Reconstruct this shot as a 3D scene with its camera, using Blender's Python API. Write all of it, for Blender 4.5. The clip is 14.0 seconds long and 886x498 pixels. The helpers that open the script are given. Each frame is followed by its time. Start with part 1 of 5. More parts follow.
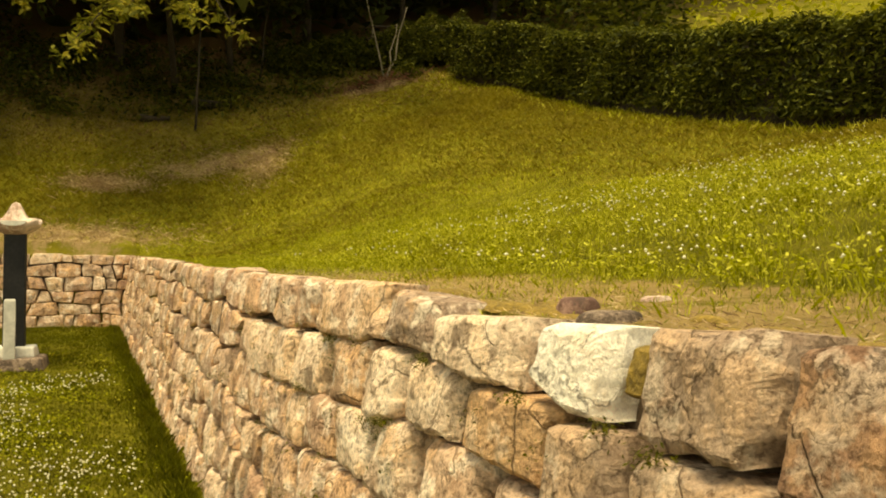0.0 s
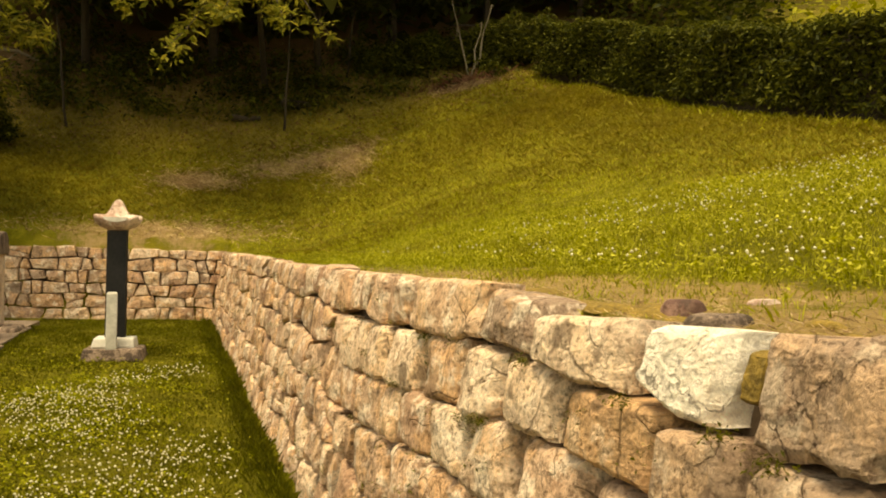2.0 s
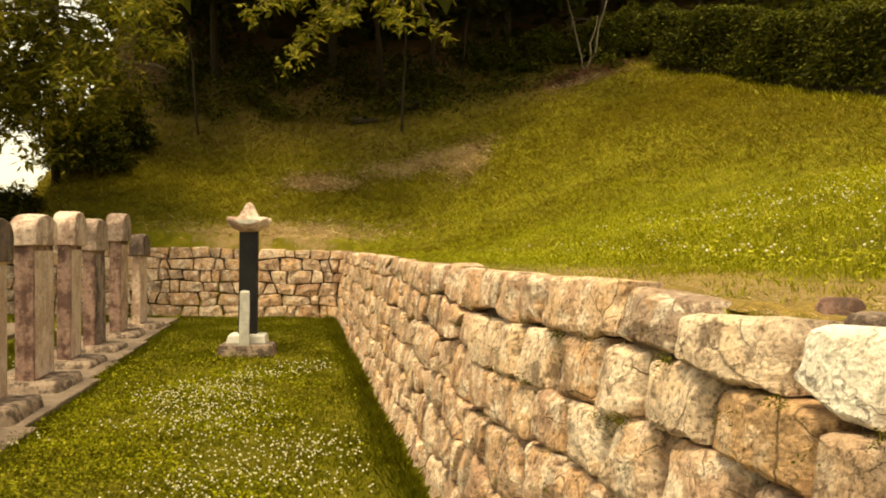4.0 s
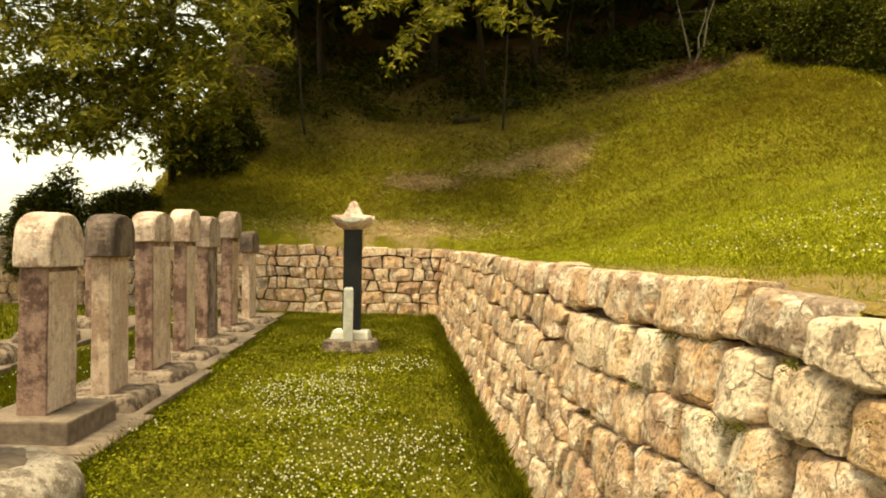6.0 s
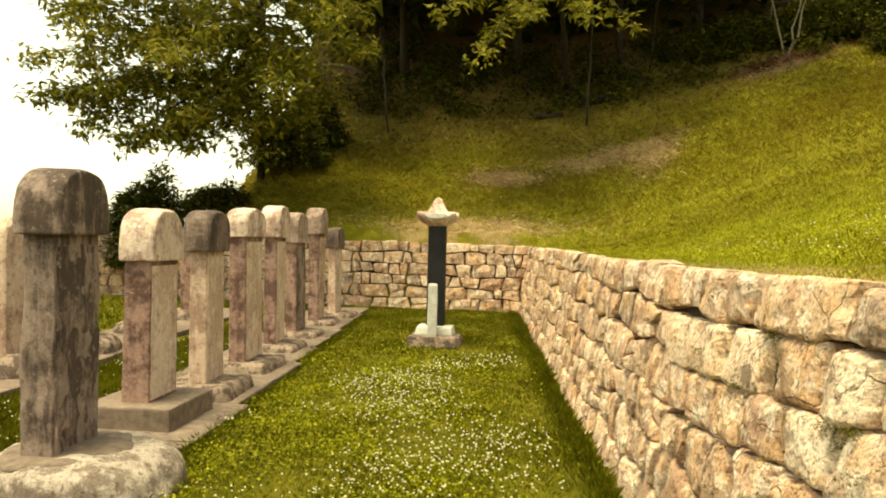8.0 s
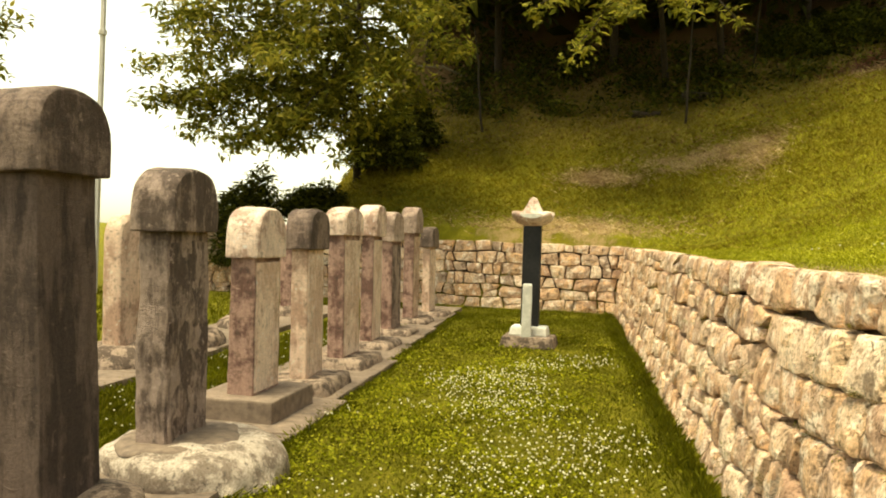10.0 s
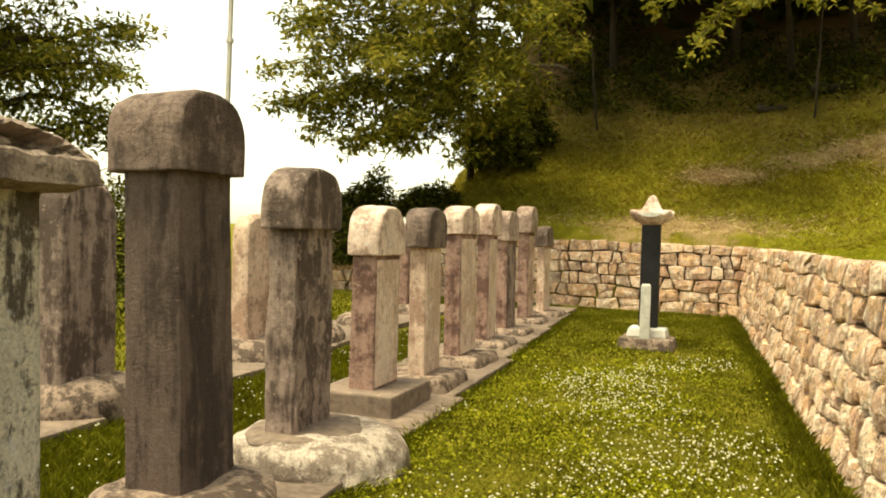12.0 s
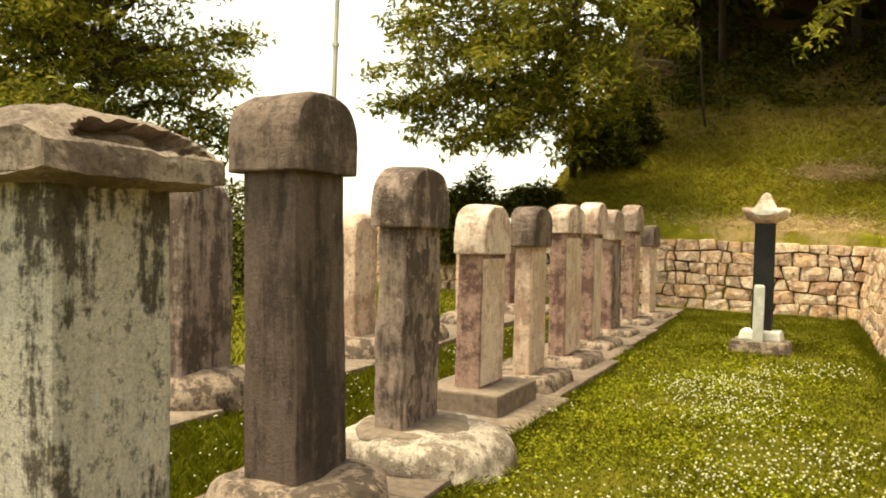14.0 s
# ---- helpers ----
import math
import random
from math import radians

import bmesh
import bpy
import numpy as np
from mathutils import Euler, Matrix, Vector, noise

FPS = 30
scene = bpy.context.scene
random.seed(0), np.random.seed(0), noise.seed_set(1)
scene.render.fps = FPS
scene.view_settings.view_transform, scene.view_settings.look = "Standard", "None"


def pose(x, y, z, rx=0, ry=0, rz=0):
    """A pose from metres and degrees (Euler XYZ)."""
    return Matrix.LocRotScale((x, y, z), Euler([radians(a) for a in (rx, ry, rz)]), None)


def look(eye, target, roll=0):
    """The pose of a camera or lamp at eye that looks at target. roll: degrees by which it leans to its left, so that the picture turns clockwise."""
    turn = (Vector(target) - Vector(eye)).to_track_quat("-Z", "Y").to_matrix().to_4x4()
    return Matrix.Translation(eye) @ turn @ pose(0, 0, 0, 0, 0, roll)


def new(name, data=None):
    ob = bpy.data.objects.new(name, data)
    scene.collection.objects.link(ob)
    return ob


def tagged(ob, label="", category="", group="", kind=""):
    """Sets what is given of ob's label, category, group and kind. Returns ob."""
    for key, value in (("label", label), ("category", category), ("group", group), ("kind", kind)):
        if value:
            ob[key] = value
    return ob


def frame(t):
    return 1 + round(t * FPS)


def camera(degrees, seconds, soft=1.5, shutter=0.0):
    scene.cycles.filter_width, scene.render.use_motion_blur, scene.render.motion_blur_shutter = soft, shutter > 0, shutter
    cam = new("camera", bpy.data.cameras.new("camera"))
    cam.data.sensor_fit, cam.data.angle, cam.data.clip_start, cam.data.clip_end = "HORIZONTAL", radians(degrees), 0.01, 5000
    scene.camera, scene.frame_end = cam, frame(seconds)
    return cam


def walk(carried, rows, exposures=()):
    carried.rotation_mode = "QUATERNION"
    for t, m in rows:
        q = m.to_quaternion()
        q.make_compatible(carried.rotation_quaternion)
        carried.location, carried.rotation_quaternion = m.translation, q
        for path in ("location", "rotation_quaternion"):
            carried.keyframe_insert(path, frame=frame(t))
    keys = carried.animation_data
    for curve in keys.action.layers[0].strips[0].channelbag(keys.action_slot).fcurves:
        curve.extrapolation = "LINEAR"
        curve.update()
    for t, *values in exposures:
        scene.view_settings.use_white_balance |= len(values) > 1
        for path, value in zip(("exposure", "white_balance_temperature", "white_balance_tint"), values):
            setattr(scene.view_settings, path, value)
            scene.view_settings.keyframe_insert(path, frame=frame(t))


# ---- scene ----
cam = camera(56.8, 14.0, soft=1.9)
PATH = [
    (0, (0.141, -0.263, 1.673), (0.91, 1.584, 1.695), 1.3),
    (0.5, (0.129, -0.265, 1.676), (0.856, 1.598, 1.694), 1.3),
    (1, (0.111, -0.258, 1.675), (0.772, 1.63, 1.696), 1.5),
    (1.5, (0.101, -0.257, 1.674), (0.721, 1.645, 1.69), 1.4),
    (2, (0.086, -0.245, 1.673), (0.669, 1.668, 1.686), 1.9),
    (2.5, (0.056, -0.251, 1.677), (0.555, 1.686, 1.696), 1.8),
    (5, (-0.006, -0.244, 1.671), (0.175, 1.748, 1.663), 1.4),
    (5.5, (-0.014, -0.222, 1.667), (0.088, 1.776, 1.662), 1.6),
    (6, (-0.023, -0.208, 1.666), (0.048, 1.791, 1.657), 1.7),
    (6.5, (-0.043, -0.219, 1.667), (-0.016, 1.781, 1.659), 1.7),
    (7, (-0.049, -0.225, 1.667), (-0.051, 1.775, 1.653), 1.7),
    (7.5, (-0.068, -0.239, 1.666), (-0.135, 1.76, 1.648), 1.7),
    (8, (-0.088, -0.234, 1.666), (-0.211, 1.762, 1.642), 2.0),
    (10.5, (-0.153, -0.22, 1.649), (-0.567, 1.736, 1.611), 2.2),
    (11, (-0.168, -0.214, 1.639), (-0.658, 1.725, 1.598), 2.1),
    (11.5, (-0.189, -0.225, 1.639), (-0.743, 1.697, 1.608), 2.5),
    (12, (-0.198, -0.235, 1.636), (-0.805, 1.671, 1.593), 2.4),
    (12.5, (-0.221, -0.227, 1.633), (-0.896, 1.656, 1.591), 1.9),
    (13, (-0.232, -0.23, 1.63), (-0.988, 1.621, 1.581), 1.9),
    (13.5, (-0.24, -0.231, 1.631), (-1.008, 1.615, 1.588), 2.2),
    (14, (-0.251, -0.247, 1.623), (-1.084, 1.571, 1.57), 2.3),
]
walk(cam, [(t, look(eye, target, roll)) for t, eye, target, roll in PATH],
     exposures=[(0, 0.78, 11000, -2), (2.5, 0.76, 11300, 4), (5, 0.95, 10700, 1), (5.5, 0.99, 10400, -3), (8, 1.14, 9600, -6), (11, 1.17, 9100, -4), (14, 1.27, 8900, -2)])

# ---- world and sun: bright overcast ----
world = bpy.data.worlds.new("sky")
scene.world = world
world.use_nodes = True
wn = world.node_tree
sky = wn.nodes.new("ShaderNodeTexSky")
sky.sky_type = "NISHITA"
sky.sun_disc = False
sky.sun_elevation = radians(75)
sky.sun_rotation = radians(230)
sky.dust_density = 1.0
sky.air_density = 1.2
wn.nodes["Background"].inputs["Strength"].default_value = 0.12
haze = wn.nodes.new("ShaderNodeHueSaturation")
haze.inputs["Saturation"].default_value = 0.35
haze.inputs["Value"].default_value = 1.2
wn.links.new(sky.outputs["Color"], haze.inputs["Color"])
wn.links.new(haze.outputs["Color"], wn.nodes["Background"].inputs["Color"])
sun_data = bpy.data.lights.new("sun", "SUN")
sun_data.energy = 2.9
sun_data.angle = radians(22)
sun_data.color = (1.0, 0.94, 0.84)
sun = new("sun", sun_data)
sun.matrix_world = look((-3.5, -3, 17), (0, 0, 0))


# ---- materials ----
def material(name):
    m = bpy.data.materials.new(name)
    m.use_nodes = True
    nt = m.node_tree
    return m, nt, nt.nodes["Principled BSDF"]


def noise_node(nt, vec, scale, detail=6.0, rough=0.6):
    n = nt.nodes.new("ShaderNodeTexNoise")
    n.inputs["Scale"].default_value = scale
    n.inputs["Detail"].default_value = detail
    n.inputs["Roughness"].default_value = rough
    nt.links.new(vec, n.inputs["Vector"])
    return n.outputs["Fac"]


def ramp(nt, fac, stops):
    r = nt.nodes.new("ShaderNodeValToRGB")
    while len(r.color_ramp.elements) < len(stops):
        r.color_ramp.elements.new(0.5)
    for e, (p, c) in zip(r.color_ramp.elements, stops):
        e.position, e.color = p, (*c, 1)
    nt.links.new(fac, r.inputs["Fac"])
    return r.outputs["Color"]


def mix(nt, fac, a, b, mode="MIX"):
    n = nt.nodes.new("ShaderNodeMix")
    n.data_type, n.blend_type = "RGBA", mode
    for sock, val in ((n.inputs[0], fac), (n.inputs[6], a), (n.inputs[7], b)):
        if isinstance(val, (int, float)):
            sock.default_value = val
        elif isinstance(val, tuple):
            sock.default_value = (*val, 1)
        else:
            nt.links.new(val, sock)
    return n.outputs[2]


def grey(a):
    return (a, a, a)


def bump(nt, bsdf, height, strength, distance):
    b = nt.nodes.new("ShaderNodeBump")
    b.inputs["Strength"].default_value = strength
    b.inputs["Distance"].default_value = distance
    nt.links.new(height, b.inputs["Height"])
    nt.links.new(b.outputs["Normal"], bsdf.inputs["Normal"])


def shifted(nt, scale=(1, 1, 1), world_space=False):
    """Coordinates that differ from object to object."""
    tc = nt.nodes.new("ShaderNodeNewGeometry" if world_space else "ShaderNodeTexCoord")
    oi = nt.nodes.new("ShaderNodeObjectInfo")
    mp = nt.nodes.new("ShaderNodeMapping")
    mp.inputs["Scale"].default_value = scale
    mul = nt.nodes.new("ShaderNodeVectorMath")
    mul.operation = "MULTIPLY_ADD"
    nt.links.new(oi.outputs["Random"], mul.inputs[0])
    mul.inputs[1].default_value = (37, 53, 29)
    nt.links.new(tc.outputs["Position" if world_space else "Object"], mul.inputs[2])
    nt.links.new(mul.outputs[0], mp.inputs["Vector"])
    return mp.outputs["Vector"], oi.outputs["Random"]


def wall_stone_material(name, island=False, pale=False, tone=None):
    """Split fieldstone: tan, grey and rust stones with crisp cracks, pale mineral faces and dark weathering."""
    m, nt, b = material(name)
    vec, rnd = shifted(nt)
    if island:
        rnd = nt.nodes.new("ShaderNodeNewGeometry").outputs["Random Per Island"]
    base = ramp(nt, rnd, [(0.0, (0.42, 0.27, 0.19)), (0.18, (0.66, 0.475, 0.35)), (0.36, (0.36, 0.275, 0.22)),
                          (0.52, (0.58, 0.36, 0.22)), (0.70, (0.77, 0.62, 0.48)), (0.86, (0.42, 0.27, 0.195)), (1.0, (0.62, 0.445, 0.33))])
    if pale:
        base = (0.95, 0.89, 0.79)
    if tone:
        base = tone
    big = noise_node(nt, vec, 4.0, 9, 0.68)
    mid = noise_node(nt, vec, 7.0, 8, 0.62)
    fine = noise_node(nt, vec, 48.0, 7, 0.7)
    c = mix(nt, 0.35 if pale else 1.0, base, ramp(nt, big, [(0.34, (0.62, 0.52, 0.46)), (0.46, (0.92, 0.88, 0.85)), (0.58, (1.1, 1.07, 1.03))]), "MULTIPLY")
    # pale mineral faces and rust
    c = mix(nt, ramp(nt, mid, [(0.53, grey(0)), (0.58, grey(0.3 if tone else 0.6))]), c, (0.86, 0.74, 0.60))
    c = mix(nt, ramp(nt, big, [(0.515, grey(0)), (0.57, grey(0.10 if pale else (0.25 if tone else 0.5)))]), c, (0.62, 0.35, 0.17))
    c = mix(nt, 0.3 if pale else 0.8, c, ramp(nt, fine, [(0.36, (0.30, 0.24, 0.20)), (0.47, (1, 1, 1)), (0.60, (1.32, 1.3, 1.27))]), "MULTIPLY")
    c = mix(nt, ramp(nt, mid, [(0.37, grey(0.08 if pale else 0.7)), (0.42, grey(0))]), c, (0.15, 0.095, 0.062))
    # cracks
    warp = nt.nodes.new("ShaderNodeVectorMath")
    warp.operation = "MULTIPLY_ADD"
    nt.links.new(mid, warp.inputs[0])
    warp.inputs[1].default_value = (0.35, 0.35, 0.35)
    nt.links.new(vec, warp.inputs[2])
    vor = nt.nodes.new("ShaderNodeTexVoronoi")
    vor.feature = "DISTANCE_TO_EDGE"
    vor.inputs["Scale"].default_value = 4.2
    nt.links.new(warp.outputs[0], vor.inputs["Vector"])
    crack = ramp(nt, vor.outputs["Distance"], [(0.0, grey(0.6)), (0.016, grey(0))])
    c = mix(nt, crack, c, (0.13, 0.075, 0.04))
    grit = noise_node(nt, vec, 170.0, 4, 0.8)
    c = mix(nt, 0.35, c, ramp(nt, grit, [(0.36, grey(0.5)), (0.5, grey(1)), (0.62, grey(1.3))]), "MULTIPLY")
    nt.links.new(c, b.inputs["Base Color"])
    b.inputs["Roughness"].default_value = 0.92
    b.inputs["Specular IOR Level"].default_value = 0.25
    add = nt.nodes.new("ShaderNodeMath")
    nt.links.new(mid, add.inputs[0])
    nt.links.new(fine, add.inputs[1])
    cut = nt.nodes.new("ShaderNodeMath")
    cut.operation = "SUBTRACT"
    nt.links.new(add.outputs[0], cut.inputs[0])
    nt.links.new(crack, cut.inputs[1])
    bump(nt, b, cut.outputs[0], 0.9, 0.02)
    return m


def stele_material(name, light, dark, streak=0.5, green=0.0, crust=0.55, blotch=2.6, wash=0.0, pit=15.0, deep=0.016):
    """Weathered carved stone: a light face with dark runs of rain, black crust, scars and lichen."""
    m, nt, b = material(name)
    vec, rnd = shifted(nt)
    stretch, _ = shifted(nt, (4.5, 4.5, 0.9))
    thin, _ = shifted(nt, (22, 22, 1.6))
    runs = noise_node(nt, stretch, 1.0, 8, 0.68)
    lines = noise_node(nt, thin, 1.0, 4, 0.6)
    blot = noise_node(nt, vec, blotch, 9, 0.74)
    fine = noise_node(nt, vec, 60.0, 6, 0.75)
    pits = noise_node(nt, vec, pit, 7, 0.75)
    add = nt.nodes.new("ShaderNodeMath")
    add.operation = "MULTIPLY_ADD"
    nt.links.new(runs, add.inputs[0])
    add.inputs[1].default_value = streak
    mul = nt.nodes.new("ShaderNodeMath")
    mul.operation = "MULTIPLY"
    nt.links.new(blot, mul.inputs[0])
    mul.inputs[1].default_value = 1.0 - streak
    nt.links.new(mul.outputs[0], add.inputs[2])
    share = add.outputs[0]
    if wash:
        # the upper part keeps its crust, the lower part is washed pale
        sep = nt.nodes.new("ShaderNodeSeparateXYZ")
        nt.links.new(nt.nodes.new("ShaderNodeTexCoord").outputs["Object"], sep.inputs[0])
        tilt = nt.nodes.new("ShaderNodeMath")
        tilt.operation = "MULTIPLY_ADD"
        nt.links.new(sep.outputs[2], tilt.inputs[0])
        tilt.inputs[1].default_value = -wash
        tilt.inputs[2].default_value = 1.12 * wash
        total = nt.nodes.new("ShaderNodeMath")
        nt.links.new(share, total.inputs[0])
        nt.links.new(tilt.outputs[0], total.inputs[1])
        share = total.outputs[0]
    mean = tuple(0.55 * p + 0.45 * q for p, q in zip(light, dark))
    c = mix(nt, ramp(nt, share, [(0.46, grey(1)), (0.50 if wash else 0.53, grey(0))]), light, dark)
    c = mix(nt, 0.0 if wash else 0.15, c, mean)
    c = mix(nt, 0.25, c, ramp(nt, lines, [(0.35, (0.5, 0.47, 0.44)), (0.6, (1.12, 1.1, 1.08))]), "MULTIPLY")
    c = mix(nt, 0.8, c, ramp(nt, fine, [(0.3, (0.5, 0.47, 0.44)), (0.52, (1, 1, 1)), (0.72, (1.3, 1.27, 1.22))]), "MULTIPLY")
    c = mix(nt, ramp(nt, pits, [(0.56, grey(0)), (0.605, grey(crust))]), c, (0.05, 0.042, 0.034))
    c = mix(nt, ramp(nt, pits, [(0.36, grey(0.6)), (0.41, grey(0))]), c, tuple(min(0.8, 1.5 * p) for p in light))
    if green:
        c = mix(nt, ramp(nt, blot, [(0.5, grey(0)), (0.65, grey(green))]), c, (0.10, 0.11, 0.05))
    nt.links.new(c, b.inputs["Base Color"])
    b.inputs["Roughness"].default_value = 0.9
    b.inputs["Specular IOR Level"].default_value = 0.25
    add2 = nt.nodes.new("ShaderNodeMath")
    nt.links.new(pits, add2.inputs[0])
    nt.links.new(fine, add2.inputs[1])
    bump(nt, b, add2.outputs[0], 0.8, deep)
    return m


def ground_material():
    m, nt, b = material("turf")
    tc = nt.nodes.new("ShaderNodeNewGeometry").outputs["Position"]
    big = noise_node(nt, tc, 0.35, 6)
    mid = noise_node(nt, tc, 2.6, 7, 0.7)
    fine = noise_node(nt, tc, 30.0, 10, 0.8)
    c = ramp(nt, mid, [(0.3, (0.09, 0.085, 0.008)), (0.5, (0.16, 0.148, 0.014)), (0.7, (0.25, 0.21, 0.03))])
    c = mix(nt, 0.6, c, ramp(nt, fine, [(0.3, grey(0.45)), (0.6, grey(1.1))]), "MULTIPLY")
    c = mix(nt, 0.6, c, ramp(nt, big, [(0.3, (0.75, 0.72, 0.7)), (0.6, (1.1, 1.1, 1.0))]), "MULTIPLY")
    # bare earth: along the wall's crown, dry hay on the slope, and leaf litter under the trees
    sep = nt.nodes.new("ShaderNodeSeparateXYZ")
    nt.links.new(tc, sep.inputs[0])

    def math_node(op, a, b_, c_=None):
        n = nt.nodes.new("ShaderNodeMath")
        n.operation = op
        for i, v in enumerate((a, b_, c_)):
            if v is None:
                continue
            if isinstance(v, (int, float)):
                n.inputs[i].default_value = v
            else:
                nt.links.new(v, n.inputs[i])
        return n.outputs[0]

    def spot(cx, cy, rx, ry, turn=0.0):
        dx, dy = math_node("SUBTRACT", sep.outputs[0], cx), math_node("SUBTRACT", sep.outputs[1], cy)
        ca, sa = math.cos(turn), math.sin(turn)
        u = math_node("ADD", math_node("MULTIPLY", dx, ca / rx), math_node("MULTIPLY", dy, sa / rx))
        v = math_node("ADD", math_node("MULTIPLY", dx, -sa / ry), math_node("MULTIPLY", dy, ca / ry))
        d = math_node("ADD", math_node("MULTIPLY", u, u), math_node("MULTIPLY", v, v))
        d = math_node("ADD", d, math_node("MULTIPLY", math_node("SUBTRACT", mid, 0.5), 5.5))
        d = math_node("ADD", d, math_node("MULTIPLY", math_node("SUBTRACT", fine, 0.5), 3.5))
        return ramp(nt, d, [(0.1, grey(0.85)), (1.0, grey(0))])

    hay = mix(nt, fine, (0.26, 0.16, 0.07), (0.52, 0.36, 0.20))
    earth = mix(nt, fine, (0.30, 0.19, 0.07), (0.66, 0.46, 0.20))
    for i, (cx, cy, rx, ry, tu) in enumerate(SPOTS):
        c = mix(nt, spot(cx, cy, rx, ry, tu), c, earth if i in (3, 4) else hay)
    soil = mix(nt, fine, (0.11, 0.062, 0.03), (0.27, 0.165, 0.08))
    line = math_node("ADD", sep.outputs[1], math_node("MULTIPLY", sep.outputs[0], -0.15))
    line = math_node("ADD", line, math_node("MULTIPLY", math_node("SUBTRACT", big, 0.5), 5.0))
    wood = nt.nodes.new("ShaderNodeMapRange")
    wood.inputs["From Min"].default_value, wood.inputs["From Max"].default_value = 24.5, 31.0
    nt.links.new(line, wood.inputs["Value"])
    edge = nt.nodes.new("ShaderNodeMapRange")
    edge.inputs["From Min"].default_value, edge.inputs["From Max"].default_value = -9.0, -6.0
    nt.links.new(sep.outputs[0], edge.inputs["Value"])
    c = mix(nt, math_node("MULTIPLY", wood.outputs[0], edge.outputs[0]), c, soil)
    nt.links.new(c, b.inputs["Base Color"])
    b.inputs["Roughness"].default_value = 1.0
    b.inputs["Specular IOR Level"].default_value = 0.1
    bump(nt, b, fine, 1.0, 0.04)
    return m


def leaf_material(name, a, b_, c_, through_light=0.35):
    m, nt, b = material(name)
    rnd = nt.nodes.new("ShaderNodeNewGeometry").outputs["Random Per Island"]
    pos = nt.nodes.new("ShaderNodeNewGeometry").outputs["Position"]
    col = ramp(nt, rnd, [(0.0, a), (0.5, b_), (1.0, c_)])
    col = mix(nt, 0.7, col, ramp(nt, noise_node(nt, pos, 1.3, 5), [(0.32, (0.62, 0.52, 0.5)), (0.5, grey(0.95)), (0.68, (1.25, 1.25, 1.1))]), "MULTIPLY")
    nt.links.new(col, b.inputs["Base Color"])
    b.inputs["Roughness"].default_value = 0.7
    b.inputs["Specular IOR Level"].default_value = 0.12
    tr = nt.nodes.new("ShaderNodeBsdfTranslucent")
    nt.links.new(col, tr.inputs["Color"])
    mx = nt.nodes.new("ShaderNodeMixShader")
    mx.inputs[0].default_value = through_light
    nt.links.new(b.outputs[0], mx.inputs[1])
    nt.links.new(tr.outputs[0], mx.inputs[2])
    nt.links.new(mx.outputs[0], nt.nodes["Material Output"].inputs["Surface"])
    return m


def plain_material(name, a, b_, scale, rough=0.85, relief=0.01, metal=0.0):
    m, nt, b = material(name)
    vec, _ = shifted(nt)
    f = noise_node(nt, vec, scale, 7, 0.65)
    big = noise_node(nt, vec, scale * 0.13, 4)
    c = mix(nt, 1.0, ramp(nt, f, [(0.3, a), (0.7, b_)]), ramp(nt, big, [(0.3, grey(0.7)), (0.65, grey(1.1))]), "MULTIPLY")
    nt.links.new(c, b.inputs["Base Color"])
    b.inputs["Roughness"].default_value = rough
    b.inputs["Metallic"].default_value = metal
    bump(nt, b, f, 0.6, relief)
    return m


# dry hay and bare spots: x, y, half lengths, turn
SPOTS = [(3.2, 23.9, 1.9, 0.75, -0.2), (4.3, 23.0, 0.6, 1.0, -0.3), (0.2, 23.2, 1.0, 0.45, 0.1), (1.75, 3.0, 0.6, 2.6, 0.0), (1.6, 1.2, 0.5, 1.2, 0.0),
         (9.0, 26.9, 0.9, 0.35, 0.0), (-0.6, 19.85, 2.4, 0.6, 0.0)]
M_TURF = ground_material()
M_WALL = wall_stone_material("field_stone")
M_WALL_REST = wall_stone_material("field_stone_rest", True)
M_JOINT = plain_material("earth_joint", (0.04, 0.024, 0.013), (0.10, 0.062, 0.034), 14)
M_MOSS = plain_material("moss", (0.11, 0.07, 0.013), (0.33, 0.215, 0.045), 45, 1.0, 0.03)
M_DARKST = stele_material("dark_granite", (0.155, 0.11, 0.093), (0.06, 0.042, 0.036), 0.75, crust=0.25)
M_GREYST = stele_material("grey_granite", (0.45, 0.335, 0.285), (0.105, 0.073, 0.06), 0.55, deep=0.03)
M_PALEST = stele_material("pale_granite", (0.79, 0.58, 0.45), (0.46, 0.29, 0.215), 0.4)
M_RUSTST = stele_material("stained_granite", (0.42, 0.265, 0.215), (0.14, 0.073, 0.06), 0.35, blotch=3.6)
M_CRUST = stele_material("crusted_granite", (0.80, 0.73, 0.62), (0.16, 0.13, 0.10), 0.6, 0.1, 0.6, 3.4, 0.07, 13.0, 0.05)
M_CRUSTCAP = stele_material("crusted_roof_stone", (0.40, 0.31, 0.25), (0.17, 0.125, 0.10), 0.25, 0.1, 0.6, 3.0, 0.0, 12.0, 0.03)
M_CAP = stele_material("cap_granite", (0.84, 0.66, 0.55), (0.42, 0.265, 0.21), 0.4)
M_CAPDK = stele_material("dark_cap_granite", (0.25, 0.18, 0.15), (0.075, 0.052, 0.043), 0.5)
M_PLINTH = stele_material("plinth_rock", (0.38, 0.28, 0.22), (0.085, 0.06, 0.047), 0.1, 0.15, 0.7, 6.0)
M_PLINTHW = stele_material("pale_plinth_rock", (0.52, 0.44, 0.37), (0.22, 0.17, 0.135), 0.1, 0.0, 0.65, 4.0, 0.0, 22.0)
M_CAPMID = stele_material("brownish_cap_granite", (0.52, 0.39, 0.32), (0.24, 0.165, 0.135), 0.4)
